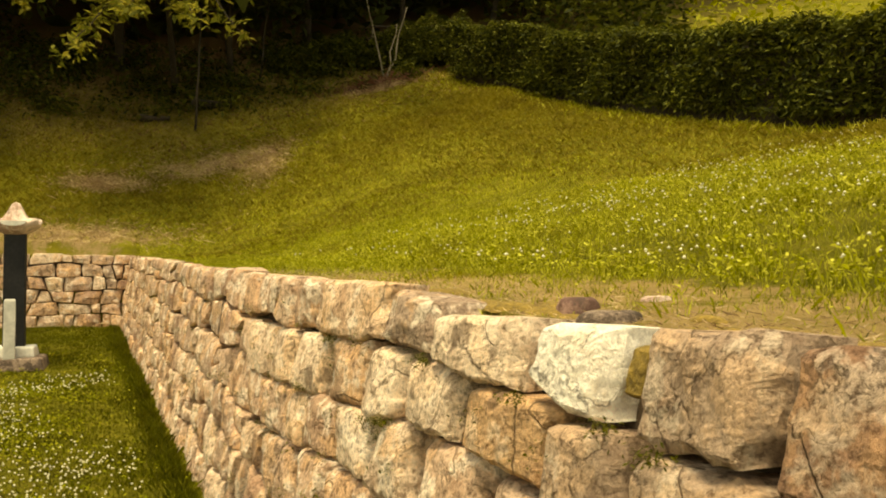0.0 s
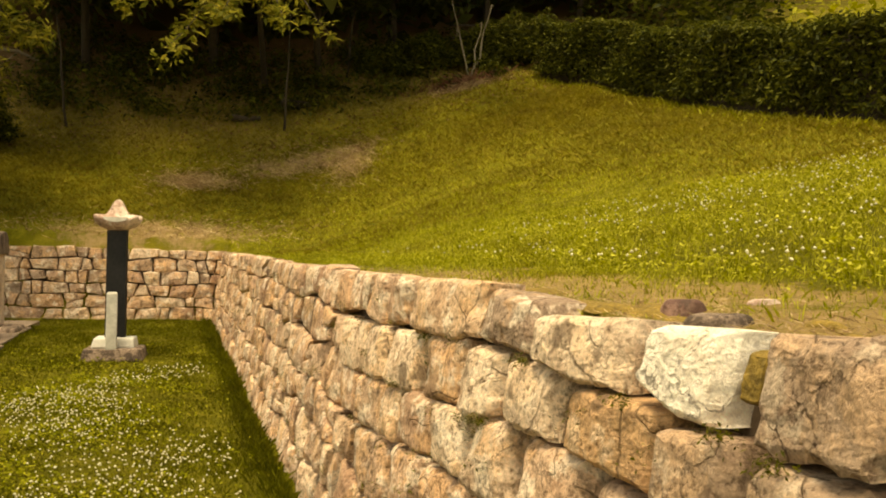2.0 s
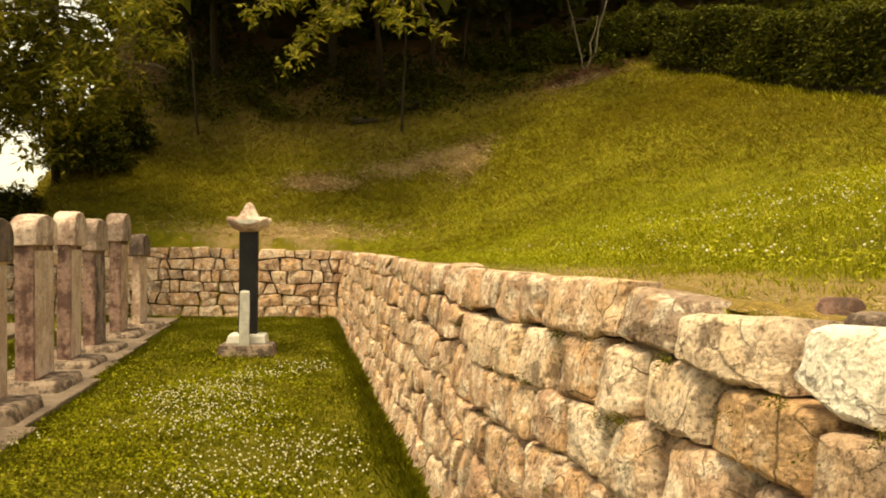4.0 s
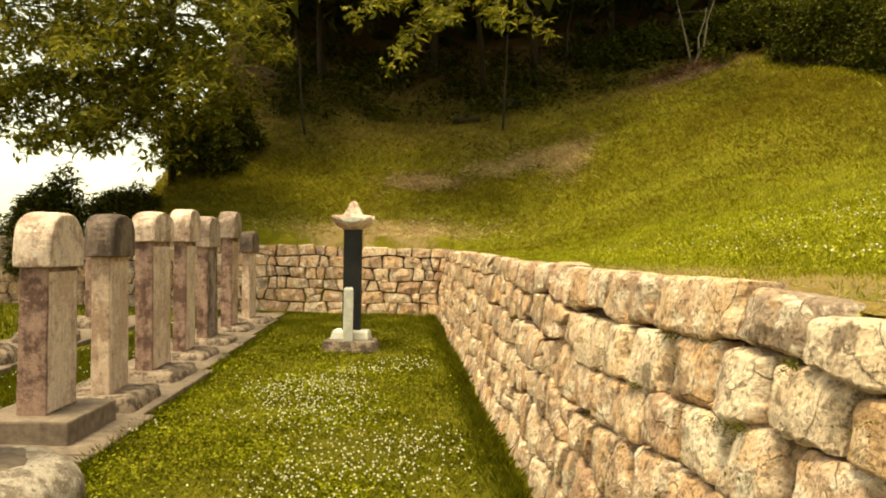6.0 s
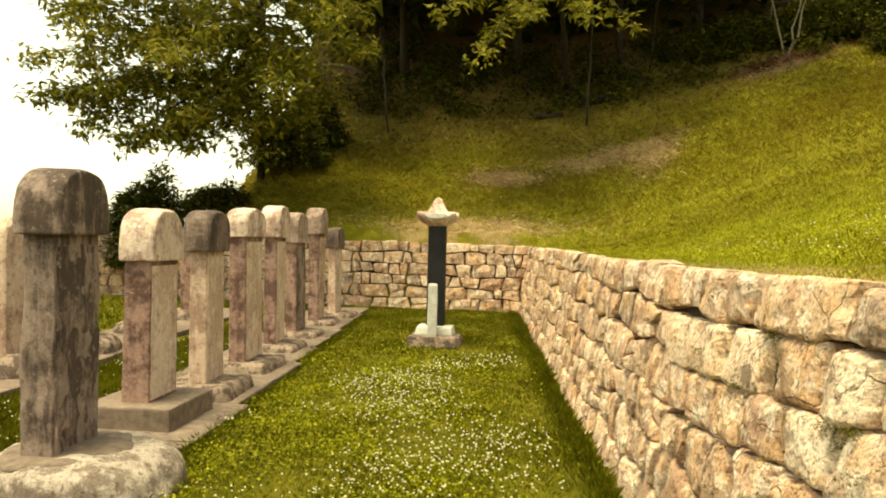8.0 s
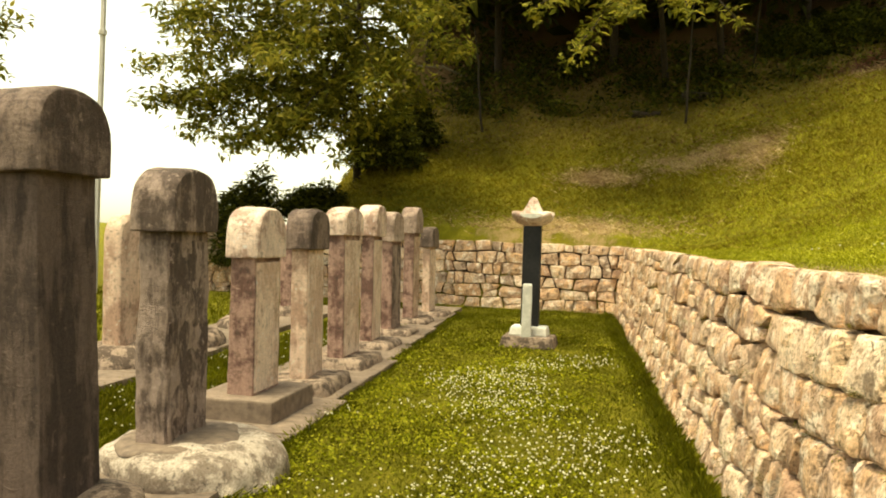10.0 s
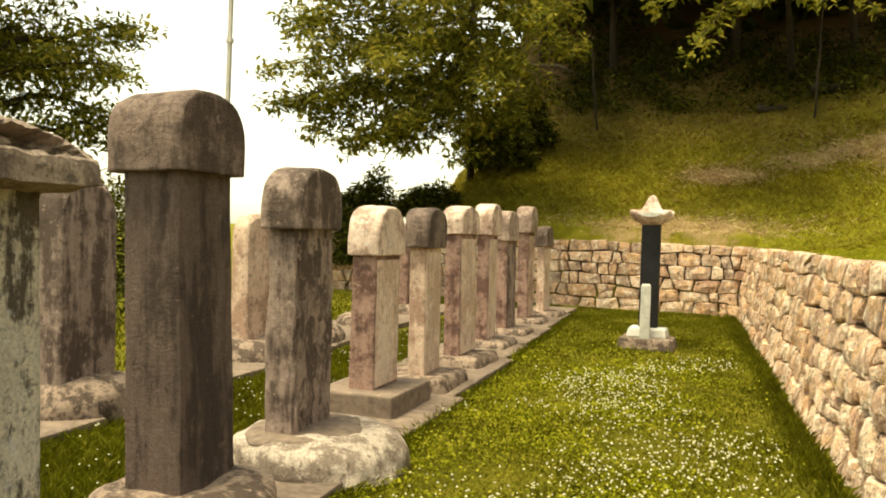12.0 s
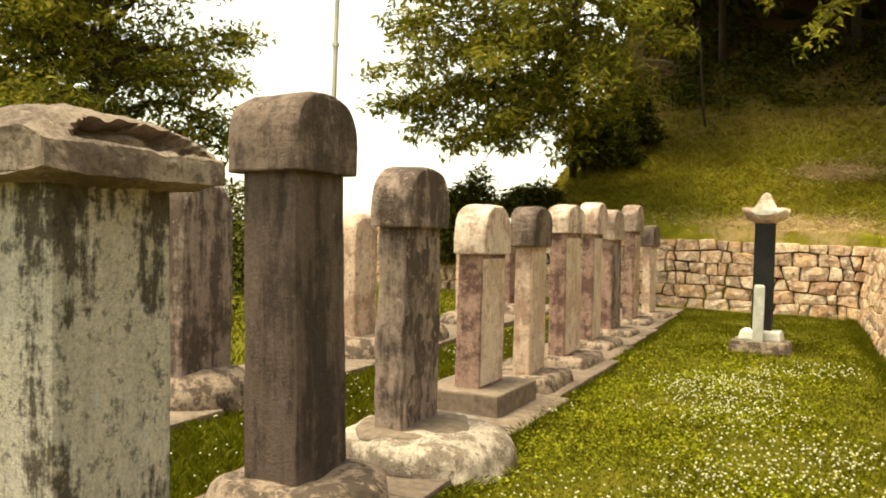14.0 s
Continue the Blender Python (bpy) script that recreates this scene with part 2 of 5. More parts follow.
M_SLAB = plain_material("slab_granite", (0.10, 0.07, 0.053), (0.24, 0.175, 0.13), 12, 0.9, 0.008)
M_BLACK = plain_material("black_slate", (0.012, 0.012, 0.013), (0.024, 0.023, 0.023), 20, 0.7, 0.002)
M_BLACK.node_tree.nodes["Principled BSDF"].inputs["Specular IOR Level"].default_value = 0.2
M_WHITE = plain_material("white_granite", (0.55, 0.53, 0.47), (0.70, 0.67, 0.60), 30, 0.7, 0.003)
M_BARK = plain_material("bark", (0.02, 0.013, 0.008), (0.06, 0.04, 0.024), 14, 0.95, 0.03)
M_BARKPALE = plain_material("pale_bark", (0.14, 0.11, 0.075), (0.26, 0.21, 0.15), 14, 0.95, 0.02)
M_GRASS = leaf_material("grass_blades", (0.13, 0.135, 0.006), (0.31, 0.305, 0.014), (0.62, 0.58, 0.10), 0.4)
# browner slope grass, its colour also darkened for the trees' shade
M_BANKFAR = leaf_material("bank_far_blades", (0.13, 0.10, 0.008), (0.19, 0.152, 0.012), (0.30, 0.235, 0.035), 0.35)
# greener than the bank's grass, and darkened further for shade beside the walls
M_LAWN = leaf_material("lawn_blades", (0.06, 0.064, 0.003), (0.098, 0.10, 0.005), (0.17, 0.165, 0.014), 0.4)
M_CLOVER = leaf_material("clover_leaves", (0.13, 0.14, 0.006), (0.22, 0.225, 0.012), (0.38, 0.36, 0.04), 0.4)
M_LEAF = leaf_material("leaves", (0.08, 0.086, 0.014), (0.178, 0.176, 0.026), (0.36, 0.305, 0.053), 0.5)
# leaf colour again, darkened to carry the wood's shade
M_LEAFSHADE = leaf_material("shaded_leaves", (0.034, 0.041, 0.01), (0.064, 0.072, 0.015), (0.115, 0.117, 0.025), 0.3)
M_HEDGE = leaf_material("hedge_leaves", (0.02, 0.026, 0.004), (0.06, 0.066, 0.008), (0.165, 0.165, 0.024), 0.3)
M_BRUSH = leaf_material("brushwood", (0.10, 0.04, 0.024), (0.17, 0.07, 0.042), (0.26, 0.14, 0.09), 0.1)
M_LITTER = leaf_material("leaf_litter", (0.10, 0.05, 0.024), (0.21, 0.115, 0.055), (0.38, 0.24, 0.125), 0.1)
M_PALESTONE = wall_stone_material("pale_fieldstone", False, True)
M_UMBER = wall_stone_material("umber_fieldstone", False, False, (0.28, 0.165, 0.11))
M_DUN = wall_stone_material("dun_fieldstone", False, False, (0.41, 0.30, 0.225))
M_CREAM = wall_stone_material("cream_fieldstone", False, False, (0.74, 0.59, 0.455))
M_TAN = wall_stone_material("tan_fieldstone", False, False, (0.57, 0.365, 0.215))
# pale dressed stone, raised further for the light on the row's +x side
M_FACELIT = stele_material("lit_dressed_face", (0.86, 0.68, 0.55), (0.63, 0.43, 0.325), 0.4, 0.0, 0.4)
M_FLOWER = plain_material("clover_white", (0.50, 0.47, 0.30), (0.68, 0.64, 0.46), 60, 0.8, 0.002)
M_HAY = leaf_material("hay", (0.28, 0.18, 0.09), (0.46, 0.33, 0.18), (0.62, 0.47, 0.28), 0.2)
M_MAST = plain_material("mast_paint", (0.50, 0.46, 0.42), (0.62, 0.58, 0.54), 5, 0.6, 0.001)
M_MASTRED = plain_material("mast_red", (0.45, 0.10, 0.07), (0.55, 0.15, 0.10), 5, 0.6, 0.001)


# ---- building helpers ----
def mesh_object(name, verts, faces, mat, parent=None, smooth=False, label=""):
    me = bpy.data.meshes.new(name)
    me.from_pydata([tuple(v) for v in verts], [], faces)
    me.materials.append(mat)
    if smooth:
        me.shade_smooth()
    me.update()
    ob = new(name, me)
    if parent:
        ob.parent = parent
    if label:
        ob["label"] = label
    return ob


def part(name, bm, mat, parent=None, label="", smooth=False):
    me = bpy.data.meshes.new(name)
    bm.to_mesh(me)
    bm.free()
    me.materials.append(mat)
    if smooth:
        me.shade_smooth()
    ob = new(name, me)
    if parent:
        ob.parent = parent
    if label:
        ob["label"] = label
    return ob


def quads_object(name, v, mat, parent=None):
    """v: n x 4 x 3 array of corners, one island a quad."""
    n = len(v)
    me = bpy.data.meshes.new(name)
    me.vertices.add(4 * n)
    me.vertices.foreach_set("co", np.ascontiguousarray(v, dtype=np.float32).ravel())
    me.loops.add(4 * n)
    me.loops.foreach_set("vertex_index", np.arange(4 * n, dtype=np.int32))
    me.polygons.add(n)
    me.polygons.foreach_set("loop_start", np.arange(0, 4 * n, 4, dtype=np.int32))
    me.materials.append(mat)
    me.update(calc_edges=True)
    ob = new(name, me)
    if parent:
        ob.parent = parent
    return ob


RNG = np.random.default_rng(7)


def smooth01(a, b, x):
    t = np.clip((x - a) / (b - a), 0, 1)
    return t * t * (3 - 2 * t)


# ---- plan ----
WALL_TOP, FAR_Y = 1.56, 19.1


def face_x(y, z=1.3):
    """The battered face of the long retaining wall."""
    return 1.105 - 0.0205 * y - 0.13 * (1.5 - z)


def far_y(x):
    return FAR_Y + 0.05 * (0.7 - x)


def height(x, y):
    """Ground: the lawn at 0, the bank behind the walls."""
    x, y = np.asarray(x, float), np.asarray(y, float)
    r = np.maximum(x - 1.6, 0)
    east = smooth01(2, 12, x)
    crown = 1.512 + 0.085 * np.clip(x - 1.25, 0, 2)
    bank = np.maximum(crown, 1.47 + 0.245 * np.minimum(r, 40) * smooth01(0, 1.5, r)) + 0.21 * np.clip(y - 10.8, 0, 7.8) * east
    up = np.maximum(y - 18.6, 0)
    bank = bank + (0.36 * up + 0.015 * np.minimum(up, 18) ** 2 + 0.2 * np.maximum(up - 18, 0)) * (1 - 0.33 * east)
    bank = bank + 0.018 * np.sin(x * 1.7 + y * 0.6) * smooth01(2, 5, x) + 0.06 * np.sin(y * 1.3 - x * 0.8) * smooth01(20, 22, y)
    bank = np.minimum(bank, 24) * (0.02 + 0.98 * smooth01(-10.5, -5.5, x + 0.1 * (y - 19)))
    behind = np.maximum(smooth01(0.10, 0.2, x - face_x(y, 1.5)), smooth01(0.10, 0.2, y - far_y(x)))
    lawn = 0.02 * np.sin(x * 2.1) * np.sin(y * 1.3)
    return lawn * (1 - behind) + bank * behind


# ---- ground: one sheet to the horizon ----
def build_ground():
    d = np.concatenate([[-900, -400, -150, -80], np.arange(-50, -12, 2.0), np.arange(-12, -0.5, 0.5), [-0.3, 0.0, 0.10, 0.15, 0.2, 0.3, 0.5],
                        np.arange(0.8, 8, 0.35), np.arange(8, 40, 1.2), [50, 80, 150, 400, 900]])
    ys = np.concatenate([[-900, -400, -150, -60, -30, -15, -8], np.arange(-4, 18.5, 0.5), [18.8, 19.0, 19.1, 19.2, 19.25, 19.3, 19.4, 19.5, 19.6, 19.7, 19.9],
                         np.arange(20.2, 34, 0.5), np.arange(35, 60, 2.0), [70, 100, 200, 400, 900]])
    D, Y = np.meshgrid(d, ys)
    X = D + face_x(np.clip(Y, -10, 30), 1.5)
    Z = height(X, Y)
    verts = np.stack([X, Y, Z], -1).reshape(-1, 3)
    w = len(d)
    faces = [(j * w + i, j * w + i + 1, (j + 1) * w + i + 1, (j + 1) * w + i) for j in range(len(ys) - 1) for i in range(w - 1)]
    ob = mesh_object("ground", verts, faces, M_TURF, smooth=True)
    tagged(ob, "green lawn and grassy bank rising into woods", "ground", kind="structure")


build_ground()


# ---- dry-stone retaining walls ----
def stone_verts(c, depth, n, place, rs, rough=0.012):
    """One field stone, split and angular. c: its four corners (s, z); place(s, z, out) lays it into the wall."""
    off = rs.uniform(-1, 1, 3) * 40
    sx, sz = np.ptp([p[0] for p in c]), np.ptp([p[1] for p in c])
    k = min(sx, sz)
    # a few split planes shape the face
    planes = [(rs.uniform(-0.2, 0.2), rs.uniform(-0.2, 0.2), rs.uniform(0.0, 0.014)) for _ in range(4)]
    planes += [(a * k2, b_, rs.uniform(0.05, 0.085)) for a, b_, k2 in ((rs.uniform(0.2, 0.5), rs.uniform(-0.1, 0.1), 1), (rs.uniform(0.2, 0.5), rs.uniform(-0.1, 0.1), -1),
                                                                       (rs.uniform(-0.2, 0.2), rs.uniform(0.15, 0.4), 1), (rs.uniform(-0.2, 0.2), rs.uniform(-0.4, -0.15), 1))]
    jut = rs.uniform(-0.016, 0.014)
    chip = [rs.uniform(0.0, 0.32) for _ in range(4)]
    cs, cz = sum(p[0] for p in c) / 4, sum(p[1] for p in c) / 4

    def spot(u, v):
        s = (1 - v) * ((1 - u) * c[0][0] + u * c[1][0]) + v * ((1 - u) * c[3][0] + u * c[2][0])
        z = (1 - v) * ((1 - u) * c[0][1] + u * c[1][1]) + v * ((1 - u) * c[3][1] + u * c[2][1])
        return s, z

    def shaped(u, v):
        a, b_ = abs(2 * u - 1), abs(2 * v - 1)
        q = (0 if u < 0.5 else 1) + (0 if v < 0.5 else 2)
        cut = max(0.0, a + b_ - 1.45) * 0.6 * chip[q]
        return spot(0.5 + (u - 0.5) * (1 - cut), 0.5 + (v - 0.5) * (1 - cut))

    # grid lines gather at the edges, to make a narrow worn arris
    lines = [0.0, 0.07] + [0.07 + 0.86 * i / (n - 2) for i in range(1, n - 2)] + [0.93, 1.0] if n > 3 else [0.0, 0.14, 0.86, 1.0]
    n = len(lines) - 1
    verts = []
    for v in lines:
        for u in lines:
            s, z = shaped(u, v)
            edge = max(abs(2 * u - 1), abs(2 * v - 1))
            ds, dz = s - cs, z - cz
            out = min(p[2] + p[0] * ds + p[1] * dz for p in planes)
            out = max(out, -0.03) + jut
            q = Vector((s * 6 + off[0], z * 6 + off[1], off[2]))
            out += 1.6 * rough * noise.noise(q) + rough * noise.noise(q * 3.1) + 0.7 * rough * abs(noise.noise(q * 7)) + 0.35 * rough * noise.noise(q * 17)
            if abs(2 * u - 1) > 0.99:
                out -= 0.022
            if edge > 0.99:
                out -= 0.016 + 0.03 * abs(noise.noise(q * 2))
            elif edge > 0.85:
                out -= 0.005
            js = 0.06 * k * noise.noise(q * 1.1 + Vector((9, 0, 0))) + 0.05 * k * noise.noise(q * 3.5 + Vector((9, 0, 0)))
            jz = 0.06 * k * noise.noise(q * 1.1 + Vector((0, 9, 0))) + 0.05 * k * noise.noise(q * 3.5 + Vector((0, 9, 0)))
            verts.append(place(s + js, z + jz, out))
    border = [i for i in range(n)] + [n + (n + 1) * j for j in range(n)] + [n + (n + 1) * n - i for i in range(n)] + [(n + 1) * (n - j) for j in range(n)]
    m = len(verts)
    for b_ in border:
        i, j = b_ % (n + 1), b_ // (n + 1)
        u, v = 0.5 + (lines[i] - 0.5) * 0.95, 0.5 + (lines[j] - 0.5) * 0.95
        s, z = shaped(u, v)
        verts.append(place(s, z, -depth))
    faces = [(j * (n + 1) + i, j * (n + 1) + i + 1, (j + 1) * (n + 1) + i + 1, (j + 1) * (n + 1) + i) for j in range(n) for i in range(n)]
    L = len(border)
    faces += [(border[(k2 + 1) % L], border[k2], m + k2, m + (k2 + 1) % L) for k2 in range(L)]
    return verts, faces


def lay_stones(courses, s0, s1, width, rs, laid=None, split=0.14, gap=0.007):
    """Corners of all stones: uneven courses, each split at uneven places; now and then two thin stones in one bed."""
    cells = []

    def line(k, s):
        if k == 0:
            return -0.05
        base = courses[k]
        if k == len(courses) - 1:
            return base + 0.012 * math.sin(s * 2.3) + 0.01 * math.sin(s * 7.7 + 1)
        return base + 0.05 * noise.noise(Vector((s * 0.9, k * 7.3, 0.3))) + 0.03 * math.sin(s * 3.7 + k * 2.1)

    for k in range(len(courses) - 1):
        h = courses[k + 1] - courses[k]
        known = (laid or {}).get(k, ())
        for n0, n1, b0, b1, t0, t1 in known:
            up = 0.0 if k == len(courses) - 2 else 0.012
            cells.append([(n0 + 0.012, b0 - 0.008), (n1 - 0.008, b1 - 0.008), (n1 - 0.008 + rs.uniform(-0.02, 0.02), t1 + up), (n0 + 0.012 + rs.uniform(-0.02, 0.02), t0 + up)])
        spans = [(s0, s1)]
        if known:
            spans = [(s0, known[0][0] - 0.02), (known[-1][1] + 0.012, s1)]
        for first, last in spans:
            cuts = [first]
            while cuts[-1] < last:
                cuts.append(cuts[-1] + width * rs.choice([0.55, 0.75, 0.95, 1.1, 1.35, 1.7]) * rs.uniform(0.85, 1.15))
            if known and first == s0:
                cuts[-1] = last
            lean = [rs.uniform(-0.38, 0.38) * h for q in cuts]
            if known:
                lean[0] = lean[-1] = 0.0
            for a in range(len(cuts) - 1):
                g = gap
                l, r = cuts[a] + 2.2 * g, cuts[a + 1] - 2.2 * g
                c = [(l - lean[a] / 2, line(k, l) + g), (r - lean[a + 1] / 2, line(k, r) + g),
                     (r + lean[a + 1] / 2, line(k + 1, r) - g), (l + lean[a] / 2, line(k + 1, l) - g)]
                if k == len(courses) - 2:
                    dz = rs.uniform(-0.025, 0.015)
                    c[2], c[3] = (c[2][0], c[2][1] + dz), (c[3][0], c[3][1] + dz)
                elif k > 0:
                    j = rs.uniform(-0.022, 0.022, 4)
                    c = [(p[0], p[1] + j[q]) for q, p in enumerate(c)]
                if rs.uniform(0, 1) < split and r - l > 0.2:
                    f = rs.uniform(0.35, 0.65)
                    mid_l = c[0][1] + f * (c[3][1] - c[0][1])
                    mid_r = c[1][1] + (1 - f) * (c[2][1] - c[1][1])
                    cells.append([c[0], c[1], (c[1][0], mid_r - g), (c[0][0], mid_l - g)])
                    cells.append([(c[0][0], mid_l + g), (c[1][0], mid_r + g), c[2], c[3]])
                else:
                    cells.append(c)
    return cells


def build_walls():
    rs = np.random.RandomState(11)
    wall = tagged(new("wall_east"), "long dry-stone retaining wall of tan fieldstones", "wall", kind="structure")

    def place_e(s, z, out):
        return (face_x(s, z) - out, s, z)

    def core(name, pts, parent):
        bm = bmesh.new()
        lo = [bm.verts.new((x, y, -0.2)) for x, y in pts[0]]
        hi = [bm.verts.new((x, y, z)) for (x, y), z in zip(pts[1], pts[2])]
        n = len(lo)
        for i in range(n):
            bm.faces.new((lo[i], lo[(i + 1) % n], hi[(i + 1) % n], hi[i]))
        bm.faces.new(hi)
        bm.faces.new(lo[::-1])
        bmesh.ops.recalc_face_normals(bm, faces=bm.faces)
        return part(name, bm, M_JOINT, parent)

    def ring(z, inset, back):
        return [(face_x(-3, z) + inset, -3), (face_x(-3, 1.5) + back, -3), (face_x(19.4, 1.5) + back, 19.4), (face_x(19.4, z) + inset, 19.4)]

    core("core", (ring(-0.2, 0.13, 0.32), ring(1.45, 0.13, 0.32), (1.42,) * 4), wall)
    courses = [0.0, 0.24, 0.50, 0.76, 1.02, 1.30, WALL_TOP]
    # the beds nearest the walk, stone by stone: near end, far end, foot at both, head at both
    laid = {5: ((0.16, 0.455, 1.33, 1.33, 1.57, 1.565), (0.475, 0.69, 1.325, 1.325, 1.565, 1.555), (0.715, 1.075, 1.345, 1.33, 1.565, 1.545),
                (1.075, 1.155, 1.405, 1.405, 1.505, 1.505), (1.165, 1.465, 1.335, 1.405, 1.535, 1.525), (1.505, 2.045, 1.355, 1.37, 1.525, 1.50), (2.065, 2.525, 1.375, 1.385, 1.54, 1.555),
                (2.56, 3.44, 1.37, 1.335, 1.575, 1.565), (3.465, 3.82, 1.335, 1.315, 1.56, 1.555)),
            4: ((0.30, 0.70, 1.06, 1.08, 1.30, 1.305), (0.72, 1.03, 1.09, 1.10, 1.315, 1.31), (1.05, 1.335, 1.13, 1.145, 1.32, 1.30),
                (1.35, 1.81, 1.155, 1.165, 1.335, 1.32), (1.825, 2.23, 1.165, 1.155, 1.35, 1.335), (2.255, 2.60, 1.15, 1.11, 1.355, 1.335),
                (2.63, 3.10, 1.12, 1.085, 1.345, 1.32), (3.12, 3.62, 1.085, 1.05, 1.32, 1.295), (3.65, 4.15, 1.05, 1.02, 1.295, 1.27), (4.17, 4.70, 1.02, 1.00, 1.27, 1.25)),
            3: ((0.80, 1.20, 0.88, 0.90, 1.06, 1.09), (1.22, 1.60, 0.90, 0.92, 1.10, 1.12), (1.63, 2.07, 0.91, 0.90, 1.14, 1.12), (2.09, 2.45, 0.885, 0.88, 1.145, 1.11),
                (2.475, 2.86, 0.89, 0.87, 1.10, 1.08), (2.88, 3.30, 0.87, 0.85, 1.08, 1.05), (3.33, 3.60, 0.83, 0.82, 1.05, 1.03), (3.63, 4.20, 0.80, 0.79, 1.03, 1.00)),
            2: ((1.00, 1.48, 0.60, 0.61, 0.87, 0.89), (1.50, 1.95, 0.61, 0.62, 0.89, 0.885), (1.97, 2.40, 0.62, 0.60, 0.87, 0.865), (2.42, 2.90, 0.60, 0.57, 0.865, 0.84),
                (2.92, 3.38, 0.57, 0.56, 0.84, 0.81))}
    cells = lay_stones(courses, -3.0, 19.0, 0.36, rs, laid)
    cells = [c for c in cells if c[0][0] < 19.0]
    near = sorted(range(len(cells)), key=lambda i: cells[i][0][0])
    rest_v, rest_f = [], []
    for rank, i in enumerate(near):
        c = cells[i]
        s = c[0][0]
        # the wall is laid seen from the lawn, so its beds run from far to near
        c = [c[1], c[0], c[3], c[2]]
        c = [(p[0], p[1]) for p in c]
        v, f = stone_verts(c, 0.22, 24 if -0.2 < s < 2.3 else (14 if s < 4 else (7 if s < 8 else 4)), place_e, rs, 0.006)
        if s < -0.6 or rank > 330:
            o = len(rest_v)
            rest_v += v
            rest_f += [tuple(a + o for a in q) for q in f]
        else:
            mid_p = Vector(np.mean(v, axis=0))
            white = 1.1 < s < 1.2 and c[2][1] > 1.45
            kind = M_PALESTONE if white else M_WALL
            if c[2][1] > 1.28 and 1.08 < s < 1.1 and abs(c[0][0] - c[1][0]) < 0.08:
                kind = M_MOSS
            elif c[2][1] > 1.28 and s < 1.1:
                kind = M_UMBER if s < 0.7 else M_DUN
            elif (c[2][1] > 1.45 and 1.45 < s < 1.6) or (1.28 < c[2][1] < 1.4 and 1.8 < s < 2.3):
                kind = M_CREAM
            elif 1.28 < c[2][1] < 1.37 and 1.3 < s < 2.3:
                kind = M_TAN
            ob = mesh_object("stone", [Vector(p) - mid_p for p in v], f, kind, wall)
            # the moss sits deep in its joint
            ob.location = mid_p + Vector((0.075 if kind is M_MOSS else 0.0, 0, 0))
    if rest_v:
        tagged(mesh_object("far_stones", rest_v, rest_f, M_WALL_REST, wall), kind="stuff")

    wall2 = tagged(new("wall_north"), "low dry-stone retaining wall of tan fieldstones at the lawn's end", "wall", kind="structure")

    def place_n(s, z, out):
        return (s, far_y(s) + 0.06 * (z - 0.8) - out, z)

    pts = [(-12, far_y(-12) + 0.14), (0.95, far_y(0.95) + 0.14), (0.95, far_y(0.95) + 0.35), (-12, far_y(-12) + 0.35)]
    core("core", (pts, pts, (1.45,) * 4), wall2)
    cells = lay_stones([0.0, 0.25, 0.52, 0.80, 1.07, 1.34, WALL_TOP + 0.02], -11.5, 0.86, 0.36, rs, None, 0.10, 0.004)
    rest_v, rest_f = [], []
    for c in cells:
        v, f = stone_verts(c, 0.2, 4, place_n, rs, 0.01)
        if c[0][0] > -6:
            mid_p = Vector(np.mean(v, axis=0))
            ob = mesh_object("stone", [Vector(p) - mid_p for p in v], f, M_WALL, wall2)
            ob.location = mid_p
        else:
            o = len(rest_v)
            rest_v += v
            rest_f += [tuple(a + o for a in q) for q in f]
    tagged(mesh_object("far_stones", rest_v, rest_f, M_WALL_REST, wall2), kind="stuff")


# ---- steles ----
def roughen(bm, amount, scale, seed):
    for v in bm.verts:
        q = v.co * scale + Vector((seed * 3.7, seed * 1.9, seed))
        v.co += Vector((noise.noise(q), noise.noise(q + Vector((17, 0, 0))), noise.noise(q + Vector((0, 23, 0))))) * amount


def block(sx, sy, sz, bevel=0.015, cuts=4, taper=1.0, rough=0.006, seed=0.0, z0=0.0):
    """A dressed block that stands on z0, worn at its edges."""
    bm = bmesh.new()
    bmesh.ops.create_cube(bm, size=1)
    for v in bm.verts:
        k = taper if v.co.z > 0 else 1.0
        v.co = Vector((v.co.x * sx * k, v.co.y * sy * k, (v.co.z + 0.5) * sz + z0))
    bmesh.ops.bevel(bm, geom=list(bm.edges), offset=bevel, segments=2, affect="EDGES", profile=0.6)
    if cuts:
        long = [e for e in bm.edges if e.calc_length() > 0.12]
        bmesh.ops.subdivide_edges(bm, edges=long, cuts=cuts, use_grid_fill=True)
    roughen(bm, rough, 5, seed)
    roughen(bm, rough * 0.4, 17, seed + 5)
    return bm


